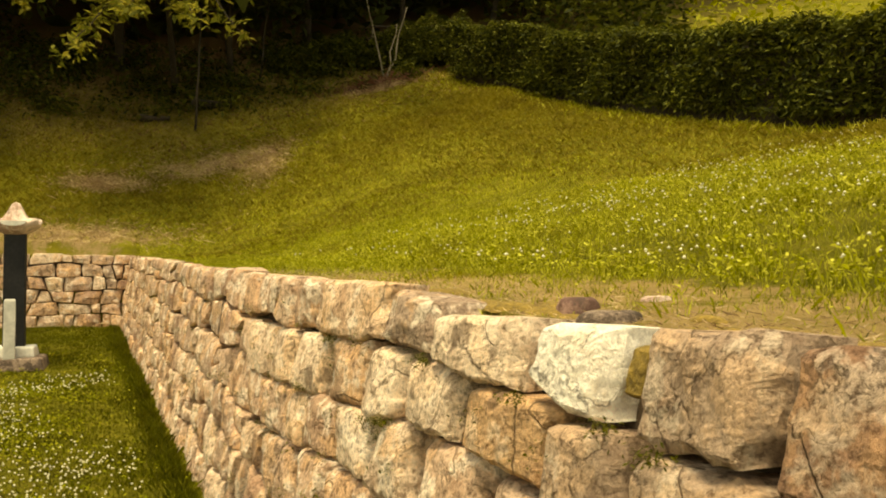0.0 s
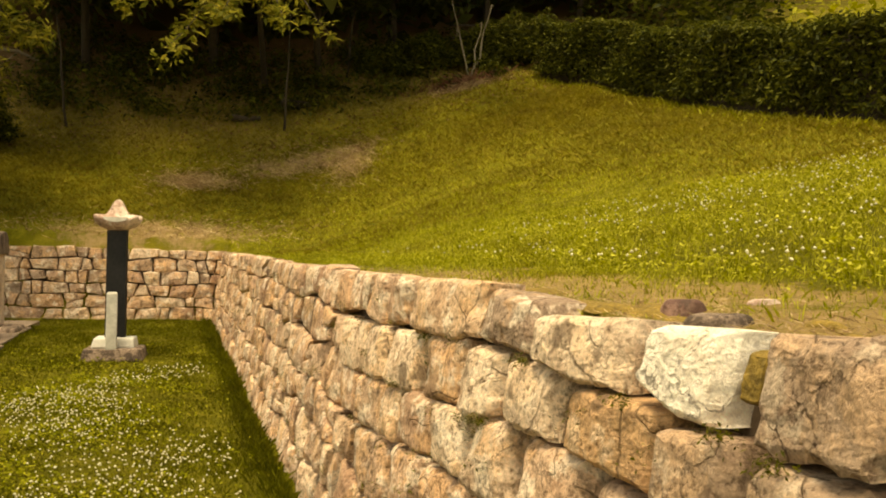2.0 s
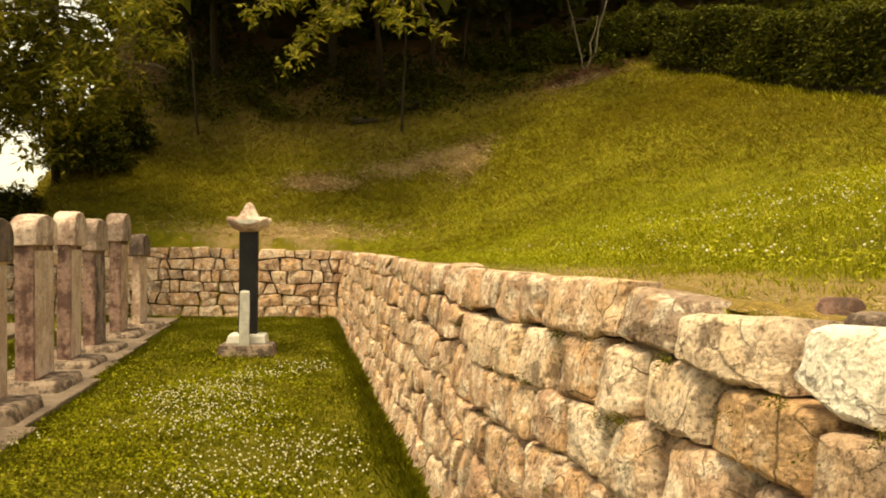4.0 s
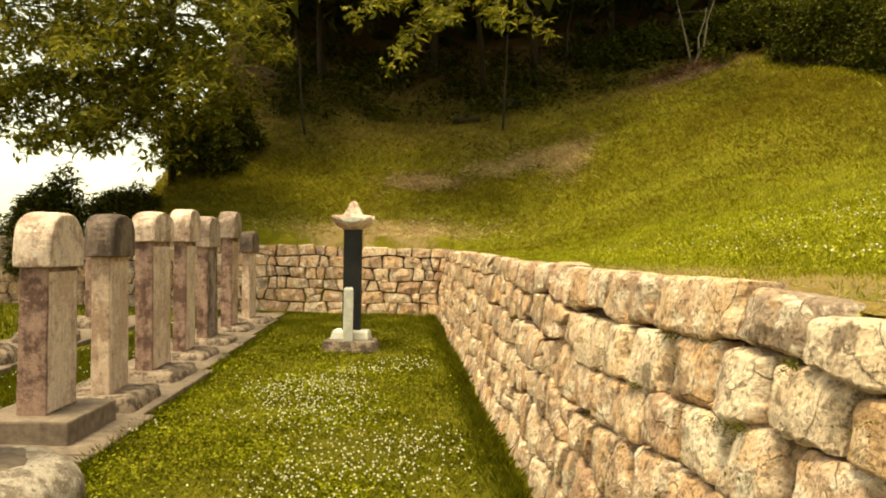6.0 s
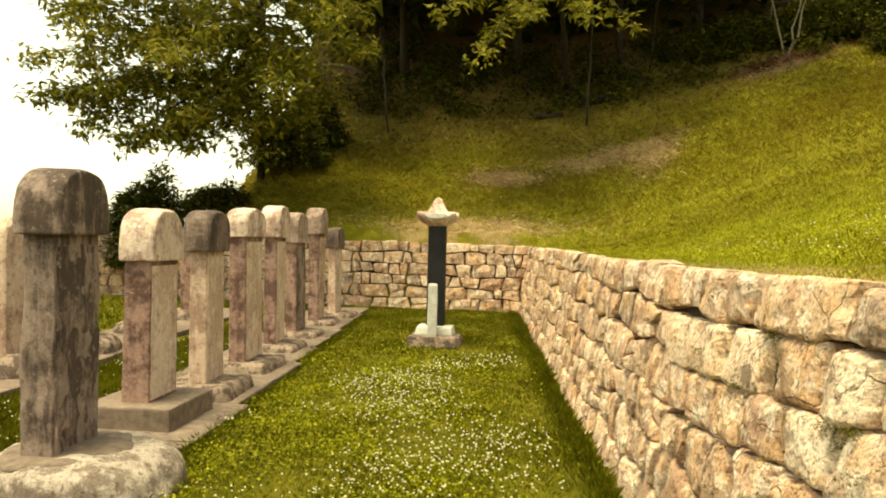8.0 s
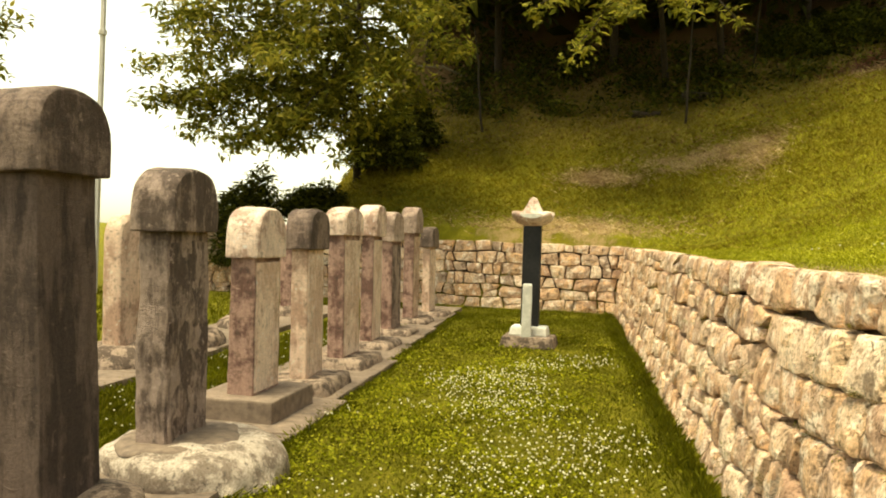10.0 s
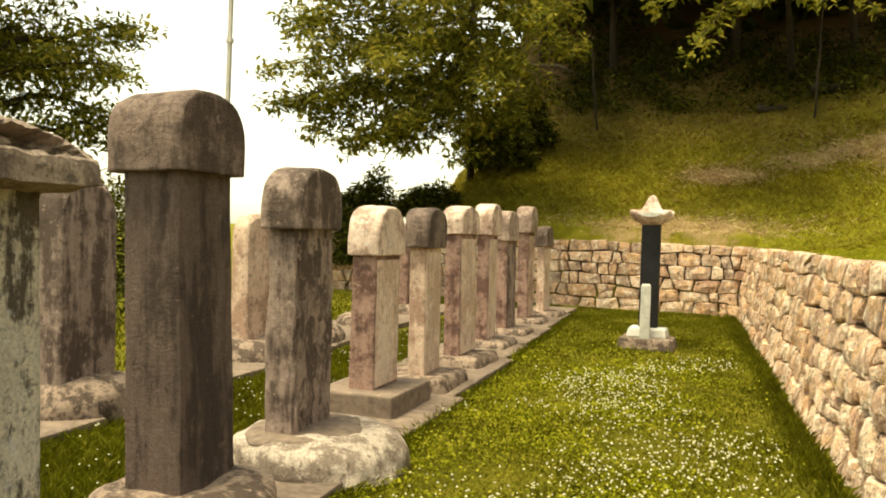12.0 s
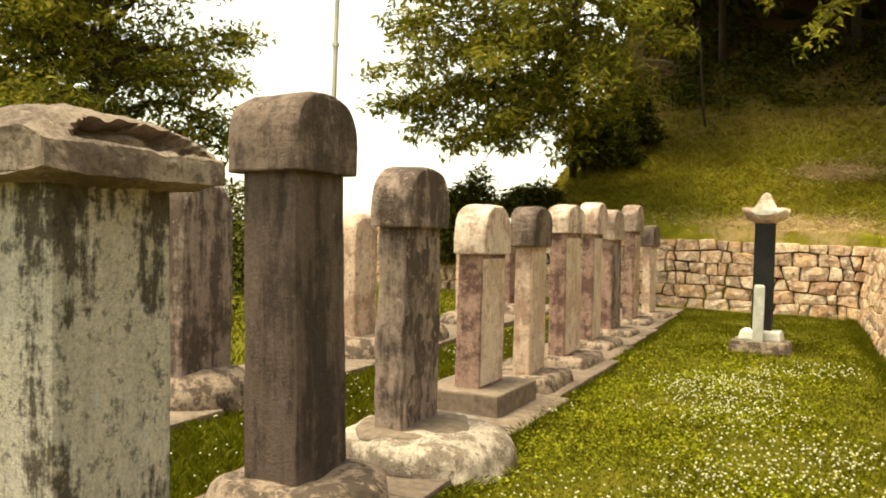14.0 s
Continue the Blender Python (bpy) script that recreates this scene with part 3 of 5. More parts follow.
def barrel_cap(sx, sy, sz, arch, rough, seed):
    """A cap with an arched front: the barrel's axis runs along x. Below it is a straight skirt."""
    bm = bmesh.new()
    n, m = 16, 7
    skirt = sz * (1 - arch)
    prof = [(-sy / 2, 0.0), (-sy / 2, skirt * 0.5)]
    for i in range(n + 1):
        a = math.pi * (1 - i / n)
        ca, sa = math.cos(a), math.sin(a)
        prof.append((sy / 2 * math.copysign(abs(ca) ** 0.8, ca), skirt + sz * arch * sa ** 0.8))
    prof += [(sy / 2, skirt * 0.5), (sy / 2, 0.0)]
    rows = []
    for j in range(m + 1):
        t = j / m
        x = -sx / 2 + sx * t
        e = 0.06 * (abs(2 * t - 1) ** 8)
        rows.append([bm.verts.new((x, y * (1 - e), z * (1 - e * 0.6))) for y, z in prof])
    for j in range(m):
        for i in range(len(prof) - 1):
            bm.faces.new((rows[j][i], rows[j][i + 1], rows[j + 1][i + 1], rows[j + 1][i]))
        bm.faces.new((rows[j][-1], rows[j][0], rows[j + 1][0], rows[j + 1][-1]))
    bm.faces.new(rows[0][::-1])
    bm.faces.new(rows[-1])
    bmesh.ops.recalc_face_normals(bm, faces=bm.faces)
    ends = [e for e in bm.edges if len(e.link_faces) == 2 and e.calc_face_angle(0) > 0.9]
    bmesh.ops.bevel(bm, geom=ends, offset=0.014, segments=2, affect="EDGES", profile=0.6)
    roughen(bm, rough, 6, seed)
    roughen(bm, rough * 0.5, 19, seed + 3)
    return bm


def round_top_slab(sx, sy, sz, rough, seed):
    """A slab with a rounded head, all in one stone."""
    return barrel_cap(sx, sy, sz, 0.20, rough, seed)


def rock(sx, sy, sz, rough, seed):
    """A natural plinth rock: knocked flat on top, split by a few planes, bedded flat below."""
    rs = np.random.RandomState(int(seed * 10) % 1000)
    bm = bmesh.new()
    bmesh.ops.create_icosphere(bm, subdivisions=4, radius=1)
    planes = []
    for i in range(6):
        a = 2 * math.pi * i / 6 + rs.uniform(-0.4, 0.4)
        el = rs.uniform(0.0, 0.5)
        planes.append((Vector((math.cos(a) * math.cos(el), math.sin(a) * math.cos(el), math.sin(el))), rs.uniform(0.80, 0.97)))
    for v in bm.verts:
        c = v.co.copy()
        for p, d in planes:
            k = c.dot(p) - d
            if k > 0:
                c -= p * k * 0.8
        # steep rounded flanks under a nearly level top
        z = sz * min(1.0, max(0.0, c.z) ** 0.42 * 1.13) if c.z > 0 else c.z * 0.05
        v.co = Vector((c.x * sx / 1.82, c.y * sy / 1.82, z))
    roughen(bm, rough, 4, seed)
    roughen(bm, rough * 0.45, 13, seed + 2)
    roughen(bm, rough * 0.25, 40, seed + 4)
    return bm


def stele(x, y, width, thick, z0, zc, zt, body, cap, plinth, label, seed, over=0.05, turn=0.0, lean=0.0, arch=0.6, cap_kind="barrel", pl=(0.9, 0.7), carved=None):
    """x, y: the foot's middle. The carved face looks along +x."""
    root = new("stele")
    root.matrix_world = pose(x, y, 0, 0, lean, turn)
    tagged(root, label, "stele", "steles on the lawn")
    if plinth == "box":
        part("plinth", block(pl[0], pl[1], z0, 0.02, 3, 1.0, 0.006, seed), M_SLAB, root, "square-cut granite plinth")
    elif plinth == "rock":
        bm = rock(pl[0], pl[1], z0 + 0.02, 0.03, seed)
        bmesh.ops.translate(bm, verts=bm.verts, vec=(pl[2] if len(pl) > 2 else 0, 0, 0))
        foot = part("plinth", bm, M_PLINTHW if len(pl) > 2 else M_PLINTH, root, "rounded weathered plinth rock", True)
        if len(pl) > 2:
            bed = rock(0.72, 0.90, 0.05, 0.02, seed + 2)
            bmesh.ops.translate(bed, verts=bed.verts, vec=(0.08, 0, z0 - 0.012))
            part("bedding", bed, M_SLAB, foot, "dark cracked bedding mortar", True)
    elif plinth == "cushion":
        part("plinth", block(pl[0], pl[1], z0, 0.06, 3, 0.9, 0.018, seed), M_PLINTH, root, "low worn plinth stone", True)
    if cap_kind == "none":
        bm = round_top_slab(thick, width, zt - z0 + 0.03, 0.006, seed)
        bmesh.ops.translate(bm, verts=bm.verts, vec=(0, 0, z0 - 0.03))
        part("shaft", bm, body, root, smooth=False)
        return root
    flaked = carved is M_GREYST and width > 0.59
    shaft = part("shaft", block(thick, width, zc - z0 + 0.05, 0.016, 9 if flaked else 6, 0.97, 0.016 if flaked else 0.007, seed, z0 - 0.03), body, root)
    if carved:
        # the dressed front, a hair proud of the shaft, paler to hold side light
        bm = block(0.03, width * 0.90, (zc - z0) * 0.95, 0.008, 12 if flaked else 6, 0.97, 0.03 if flaked else 0.004, seed + 9)
        bmesh.ops.translate(bm, verts=bm.verts, vec=(thick / 2 - 0.010, 0, z0 + 0.015))
        part("carved_face", bm, carved, shaft, "dressed front with worn lettering, paler for the light on this side")
    if cap_kind == "barrel":
        bm = barrel_cap(thick + 2 * over, width + 2 * over, zt - zc, arch, 0.008, seed)
    else:
        bm = roof_cap(thick + 2 * over, width + 2 * over, zt - zc, seed)
    bmesh.ops.translate(bm, verts=bm.verts, vec=(0, 0, zc))
    part("cap", bm, cap, root, "arched capstone" if cap_kind == "barrel" else "broken gabled roof stone")
    return root


def roof_cap(sx, sy, sz, seed):
    """A low gabled roof stone, ridge along y, with a broken, pitted crown."""
    bm = bmesh.new()
    key = [(-0.42, -0.02), (-0.5, 0.0), (-0.485, 0.38), (-0.45, 0.45), (-0.40, 0.64), (-0.32, 0.82), (-0.14, 0.97), (0.14, 1.0), (0.32, 0.84), (0.40, 0.65),
           (0.45, 0.46), (0.485, 0.38), (0.5, 0.0), (0.42, -0.02), (0.30, -0.10), (-0.30, -0.10)]
    prof = []
    for (ax, az), (bx, bz) in zip(key, key[1:] + key[:1]):
        prof += [(ax + (bx - ax) * q / 4, az + (bz - az) * q / 4) for q in range(4)]
    m = 40
    rows = []
    for j in range(m + 1):
        t = j / m
        e = abs(2 * t - 1) ** 4
        rows.append([bm.verts.new((px * sx * (1 - 0.06 * e), -sy / 2 + sy * t, pz * sz * (1 - (0.50 * e * (pz - 0.36) / 0.64 if pz > 0.36 else 0.0)) + 0.012 * e)) for px, pz in prof])
    L = len(prof)
    for j in range(m):
        for i in range(L):
            bm.faces.new((rows[j][i], rows[j][(i + 1) % L], rows[j + 1][(i + 1) % L], rows[j + 1][i]))
    bm.faces.new(rows[0][::-1])
    bm.faces.new(rows[-1])
    bmesh.ops.recalc_face_normals(bm, faces=bm.faces)
    for v in bm.verts:
        # a hollow broken out of the front slope, its rim hanging over it
        t = v.co.z / sz
        u = (v.co.y - 0.05) / (sy * 0.40)
        edge = 0.16 * noise.noise(v.co * 6 + Vector((seed, 0, 0)))
        if v.co.x > 0.01 and abs(u) + edge < 1:
            k = min(1.0, 3.0 * (1 - abs(u) - edge))
            roof = 0.50 + 0.38 * (1 - u * u)
            if 0.45 < t < roof + 0.5 * edge:
                v.co.x -= k * (0.13 + 0.08 * noise.noise(v.co * 13))
                v.co.z -= 0.025 * k
        if t > 0.40:
            v.co.z -= 0.03 * max(0, noise.noise(v.co * 8 + Vector((seed, 0, 0))) + 0.6 * noise.noise(v.co * 21))
    roughen(bm, 0.009, 9, seed)
    roughen(bm, 0.006, 27, seed)
    roughen(bm, 0.003, 60, seed)
    return bm


STELES = [
    # foot x, y, width, thickness, plinth top, cap foot, cap top, shaft, cap, plinth kind, label, overhang, arch, kind, plinth size
    (-2.67, 1.90, 0.56, 0.44, 0.30, 1.735, 1.99, M_CRUST, M_CRUSTCAP, "rock", "mottled grey stele with black crust and gabled roof stone", 0.15, 0.6, "roof", (0.9, 0.9)),
    (-2.72, 3.41, 0.46, 0.34, 0.27, 1.875, 2.30, M_DARKST, M_CAPDK, "rock", "tall dark brown granite stele with arched cap", 0.055, 0.62, "barrel", (0.95, 0.95)),
    (-2.80, 4.82, 0.60, 0.21, 0.24, 1.61, 2.03, M_GREYST, M_GREYST, "rock", "streaked grey granite stele on a whitish rock", 0.045, 0.72, "barrel", (1.1, 1.15, 0.17)),
    (-2.94, 6.52, 0.56, 0.23, 0.25, 1.405, 1.84, M_RUSTST, M_CAP, "box", "half stained, half pale stele on a box plinth", 0.035, 0.7, "barrel", (0.75, 0.95)),
    (-2.87, 7.70, 0.56, 0.17, 0.20, 1.465, 1.87, M_PALEST, M_CAPDK, "cushion", "pale stele with a dark pitted cap", 0.05, 0.6, "barrel", (0.75, 0.95)),
    (-2.96, 9.28, 0.64, 0.20, 0.18, 1.61, 1.95, M_RUSTST, M_CAP, "cushion", "rust-stained stele with a pale cap", 0.035, 0.6, "barrel", (0.8, 0.95)),
    (-3.08, 10.95, 0.54, 0.17, 0.16, 1.61, 2.05, M_RUSTST, M_CAP, "cushion", "slim rust-stained stele with a pale cap", 0.05, 0.6, "barrel", (0.8, 0.9)),
    (-3.15, 12.50, 0.58, 0.17, 0.16, 1.53, 2.00, M_RUSTST, M_CAPMID, "cushion", "grey-brown stele with a square-shouldered cap", 0.04, 0.4, "barrel", (0.8, 0.9)),
    (-3.23, 14.35, 0.62, 0.18, 0.16, 1.68, 2.15, M_RUSTST, M_CAPMID, "cushion", "tall grey-brown stele with an arched cap", 0.05, 0.55, "barrel", (0.8, 0.9)),
    (-3.18, 15.80, 0.56, 0.15, 0.16, 1.42, 1.82, M_PALEST, M_CAPDK, "cushion", "short pale stele with a dark arched cap", 0.05, 0.6, "barrel", (0.85, 0.9)),
]


LEANS = {0: -1.8, 1: -3.0, 2: -0.7, 3: -0.8}
# the dressed fronts, in the row's order; pale ones carry light on that side
FACES = [None, None, M_GREYST, M_FACELIT, M_FACELIT, M_FACELIT, M_FACELIT, M_GREYST, M_PALEST, M_FACELIT]


def build_steles():
    for i, (x, y, w, th, z0, zc, zt, body, cap, kind, label, over, arch, ck, pl) in enumerate(STELES):
        stele(x, y, w, th, z0, zc, zt, body, cap, kind, label, 3.1 * i + 1, over, (-1) ** i * 1.5, LEANS.get(i, -1.3 + 0.5 * math.sin(i * 2.4)), arch, ck, pl, FACES[i])
    # second row
    back = [(-5.05, 5.25, 0.68, 0.26, 0.30, 1.95, M_GREYST, "grey round-headed stele in the second row"),
            (-5.25, 8.30, 0.52, 0.22, 0.28, 1.75, M_PALEST, "pale round-headed stele in the second row"),
            (-5.35, 10.00, 0.55, 0.22, 0.25, 1.75, M_GREYST, "grey-brown round-headed stele in the second row"),
            (-5.45, 12.20, 0.55, 0.22, 0.22, 1.70, M_PALEST, "pale slim stele in the second row"),
            (-5.55, 14.40, 0.55, 0.22, 0.22, 1.75, M_RUSTST, "stained stele in the second row")]
    for i, (x, y, w, th, z0, zt, body, label) in enumerate(back):
        stele(x, y, w, th, z0, zt, zt, body, body, "rock", label, 40 + 2.3 * i, 0, 2 * (-1) ** i, -1.4, 0.6, "none", (0.9, 1.0))


def build_kerbs():
    """Flat granite slabs on which the rows stand."""
    rs = random.Random(4)
    for name, x0, dx, wide, y0, y1 in (("paving_strip", -2.08, -0.045, 1.15, 0.6, 16.6), ("paving_strip", -4.40, -0.045, 1.15, 2.0, 16.0)):
        strip = tagged(new(name), "strip of worn flat granite slabs under a row of steles", "paving", kind="structure")
        y = y0
        while y < y1:
            ln = rs.uniform(0.8, 1.5)
            bm = block(wide + rs.uniform(-0.05, 0.05), ln - 0.02, 0.13, 0.018, 2, 1.0, 0.008, y)
            ob = part("slab", bm, M_SLAB, strip)
            yc = y + ln / 2
            ob.location = (x0 + dx * (yc - 1.0) - wide / 2 + rs.uniform(-0.03, 0.03), yc, -0.055)
            y += ln


def build_pillar():
    """Black slate post with a stone roof, on a stepped base, a small white marker before it."""
    root = tagged(new("stone_post"), "black slate post with pale roof stone on a stepped base", "monument")
    root.matrix_world = pose(-0.95, 12.55, 0, 0, -0.6, -4)
    part("lower_step", block(0.84, 0.76, 0.17, 0.03, 4, 0.92, 0.014, 2), M_PLINTH, root)
    part("upper_step", block(0.60, 0.42, 0.15, 0.03, 3, 0.90, 0.008, 3, 0.165), M_WHITE, root, "pale granite upper step")
    part("shaft", block(0.275, 0.17, 1.58, 0.008, 2, 0.98, 0.001, 4, 0.305), M_BLACK, root, "smooth black slate shaft")
    bm = bmesh.new()
    n = 12
    prof = [(0.0, -0.02), (0.13, -0.02), (0.17, 0.0), (0.25, 0.03), (0.315, 0.085), (0.33, 0.125), (0.315, 0.145), (0.235, 0.15), (0.175, 0.19), (0.125, 0.26), (0.085, 0.34), (0.05, 0.405), (0.0, 0.43)]
    rings = []
    for r, z in prof:
        ring = []
        for i in range(4 * n):
            a = 2 * math.pi * (i + 0.5) / (4 * n)
            ca, sa = math.cos(a), math.sin(a)
            k = 1 / max(abs(ca), abs(sa)) ** 0.9
            corner = (min(abs(ca), abs(sa)) / max(abs(ca), abs(sa))) ** 3
            lift = 0.085 * corner if 0.2 < r else 0.0
            ring.append(bm.verts.new((r * k * ca * 0.96, r * k * sa * 0.72, z + lift)))
        rings.append(ring)
    for a, b_ in zip(rings, rings[1:]):
        for i in range(4 * n):
            bm.faces.new((a[i], a[(i + 1) % (4 * n)], b_[(i + 1) % (4 * n)], b_[i]))
    bmesh.ops.remove_doubles(bm, verts=bm.verts, dist=0.001)
    bmesh.ops.translate(bm, verts=bm.verts, vec=(0, 0, 1.885))
    roughen(bm, 0.008, 9, 3)
    part("roof", bm, M_CAP, root, "carved roof stone with upturned corners", True)
    bm = bmesh.new()
    arc = [(0.17 * math.cos(a), -0.07 * math.sin(a)) for a in [math.pi * i / 12 for i in range(13)]]
    lune = [bm.verts.new((px, -0.262, 2.05 + pz)) for px, pz in arc]
    f = bm.faces.new(lune)
    ext = bmesh.ops.extrude_face_region(bm, geom=[f])
    bmesh.ops.translate(bm, verts=[v for v in ext["geom"] if isinstance(v, bmesh.types.BMVert)], vec=(0, 0.06, 0))
    bmesh.ops.recalc_face_normals(bm, faces=bm.faces)
    part("gable", bm, M_WHITE, root, "pale crescent gable panel")
    mark = tagged(new("marker_post"), "small white granite marker post before the black post", "marker")
    mark.matrix_world = pose(-0.985, 12.27, 0.165, 0, -0.6, 3)
    part("shaft", block(0.15, 0.10, 0.80, 0.012, 2, 0.97, 0.003, 6), M_WHITE, mark)
    part("head", block(0.135, 0.085, 0.02, 0.006, 2, 0.8, 0.002, 7, 0.797), M_WHITE, mark)


# ---- plants ----
def leaf_quads(centres, size, rs, droop=0.3, ratio=0.36, flat=0.5):
    """A pointed leaf at each centre."""
    n = len(centres)
    ang = rs.uniform(0, 2 * np.pi, n)
    el = rs.normal(-droop, 0.45, n)
    d = np.stack([np.cos(ang) * np.cos(el), np.sin(ang) * np.cos(el), np.sin(el)], -1)
    side = np.cross(d, np.array([0, 0, 1.0]) + rs.normal(0, flat, (n, 3)))
    side /= np.linalg.norm(side, axis=1, keepdims=True) + 1e-9
    L = (size * rs.uniform(0.6, 1.3, n))[:, None]
    base = centres
    tip = centres + d * L
    midp = centres + d * L * 0.45 + np.cross(side, d) * L * 0.06
    return np.stack([base, midp + side * L * ratio * 0.5, tip, midp - side * L * ratio * 0.5], 1)


def fans(centres, per, size, rs, spread=0.10):
    """Sprays: several leaves from about one twig end."""
    c = np.repeat(centres, per, axis=0) + rs.normal(0, spread, (len(centres) * per, 3)) * np.array([1, 1, 0.55])
    return leaf_quads(c, size, rs)


def limb(path, r0, r1, sides=7):
    pts = [Vector(p) for p in path]
    bm = bmesh.new()
    prev = None
    for i, p in enumerate(pts):
        t = i / (len(pts) - 1)
        d = (pts[min(i + 1, len(pts) - 1)] - pts[max(i - 1, 0)]).normalized()
        a = d.orthogonal().normalized()
        b_ = d.cross(a)
        r = r0 + (r1 - r0) * t
        ring = [bm.verts.new(p + (a * math.cos(2 * math.pi * k / sides) + b_ * math.sin(2 * math.pi * k / sides)) * r * (1 + 0.12 * math.sin(k * 2.3 + i))) for k in range(sides)]
        if prev:
            off = min(range(sides), key=lambda o: sum((prev[k].co - ring[(k + o) % sides].co).length for k in range(sides)))
            ring = ring[off:] + ring[:off]
            for k in range(sides):
                bm.faces.new((prev[k], prev[(k + 1) % sides], ring[(k + 1) % sides], ring[k]))
        else:
            bm.faces.new(ring[::-1])
        prev = ring
    bm.faces.new(prev)
    return bm


def wander(a, b_, n, amount, rs, sag=0.0):
    a, b_ = np.array(a, float), np.array(b_, float)
    out = []
    for i in range(n + 1):
        t = i / n
        p = a + (b_ - a) * t + rs.normal(0, amount, 3) * math.sin(math.pi * min(1, t * 1.0)) * (0 < i < n)
        p[2] += sag * math.sin(math.pi * t)
        out.append(tuple(p))
    return out


def tree(name, foot, top, boughs, sprays, per, size, rs, label, mat, bark, r0=0.2, spread=0.16, thick=0.5, drop=0.25):
    """foot, top: the trunk's ends; boughs: (height share, end) of the main limbs, along which the sprays sit."""
    root = tagged(new(name), label, "tree" if "tree" in name else name)
    root.location = foot
    f = np.array(foot)
    trunk = wander((0, 0, -0.3), np.array(top) - f, 7, 0.10, rs)
    part("trunk", limb(trunk, r0, r0 * 0.25, 9), bark, root, smooth=True)
    centres = []
    for share, end in boughs:
        k = share * (len(trunk) - 1)
        i = min(int(k), len(trunk) - 2)
        start = np.array(trunk[i]) + (np.array(trunk[i + 1]) - np.array(trunk[i])) * (k - i)
        e = np.array(end) - f
        path = wander(start, e, 6, 0.10, rs, 0.25)
        part("limb", limb(path, r0 * 0.38, r0 * 0.06, 6), bark, root, smooth=True)
        P = np.array(path)
        ln = np.linalg.norm(e - start)
        m = max(6, int(sprays * ln))
        t = rs.uniform(0.22, 1.04, m) ** 0.8
        idx = np.clip(t * (len(P) - 1), 0, len(P) - 1.001)
        a = idx.astype(int)
        q = P[a] + (P[a + 1] - P[a]) * (idx - a)[:, None]
        # side twigs spread flat, most at mid bough
        w = (thick * (0.35 + np.sin(np.pi * np.clip(t, 0, 1)) * 0.8))[:, None]
        q = q + rs.normal(0, 1, (m, 3)) * w * np.array([1, 1, 0.38]) - np.array([0, 0, drop]) * rs.uniform(0, 1, (m, 1))
        centres.append(q)
    c = np.concatenate(centres)
    quads_object("crown", fans(c, per, size, rs, spread), mat, root)
    return root


def crown_tree(name, foot, h, radius, n, per, size, rs, label, mat, bark, r0=0.2, low=0.35, flat=0.8):
    """A tree with boughs all round."""
    foot = np.array(foot, float)
    boughs = []
    for i in range(n):
        a = 2.4 * i + rs.uniform(-0.4, 0.4)
        share = low + (0.97 - low) * (i + 0.5) / n
        z = foot[2] + h * (share + rs.uniform(-0.03, 0.12))
        r = radius * math.sin(math.pi * min(0.95, 0.25 + 0.75 * (share - low) / (1 - low))) ** 0.6 * rs.uniform(0.75, 1.15)
        boughs.append((share, (foot[0] + r * math.cos(a), foot[1] + r * math.sin(a), z)))
    return tree(name, tuple(foot), (foot[0] + rs.uniform(-0.4, 0.4), foot[1] + rs.uniform(-0.4, 0.4), foot[2] + h), boughs, 16, per, size, rs, label, mat, bark, r0, 0.2, radius * 0.20)


def gz(x, y):
    return float(height(x, y))


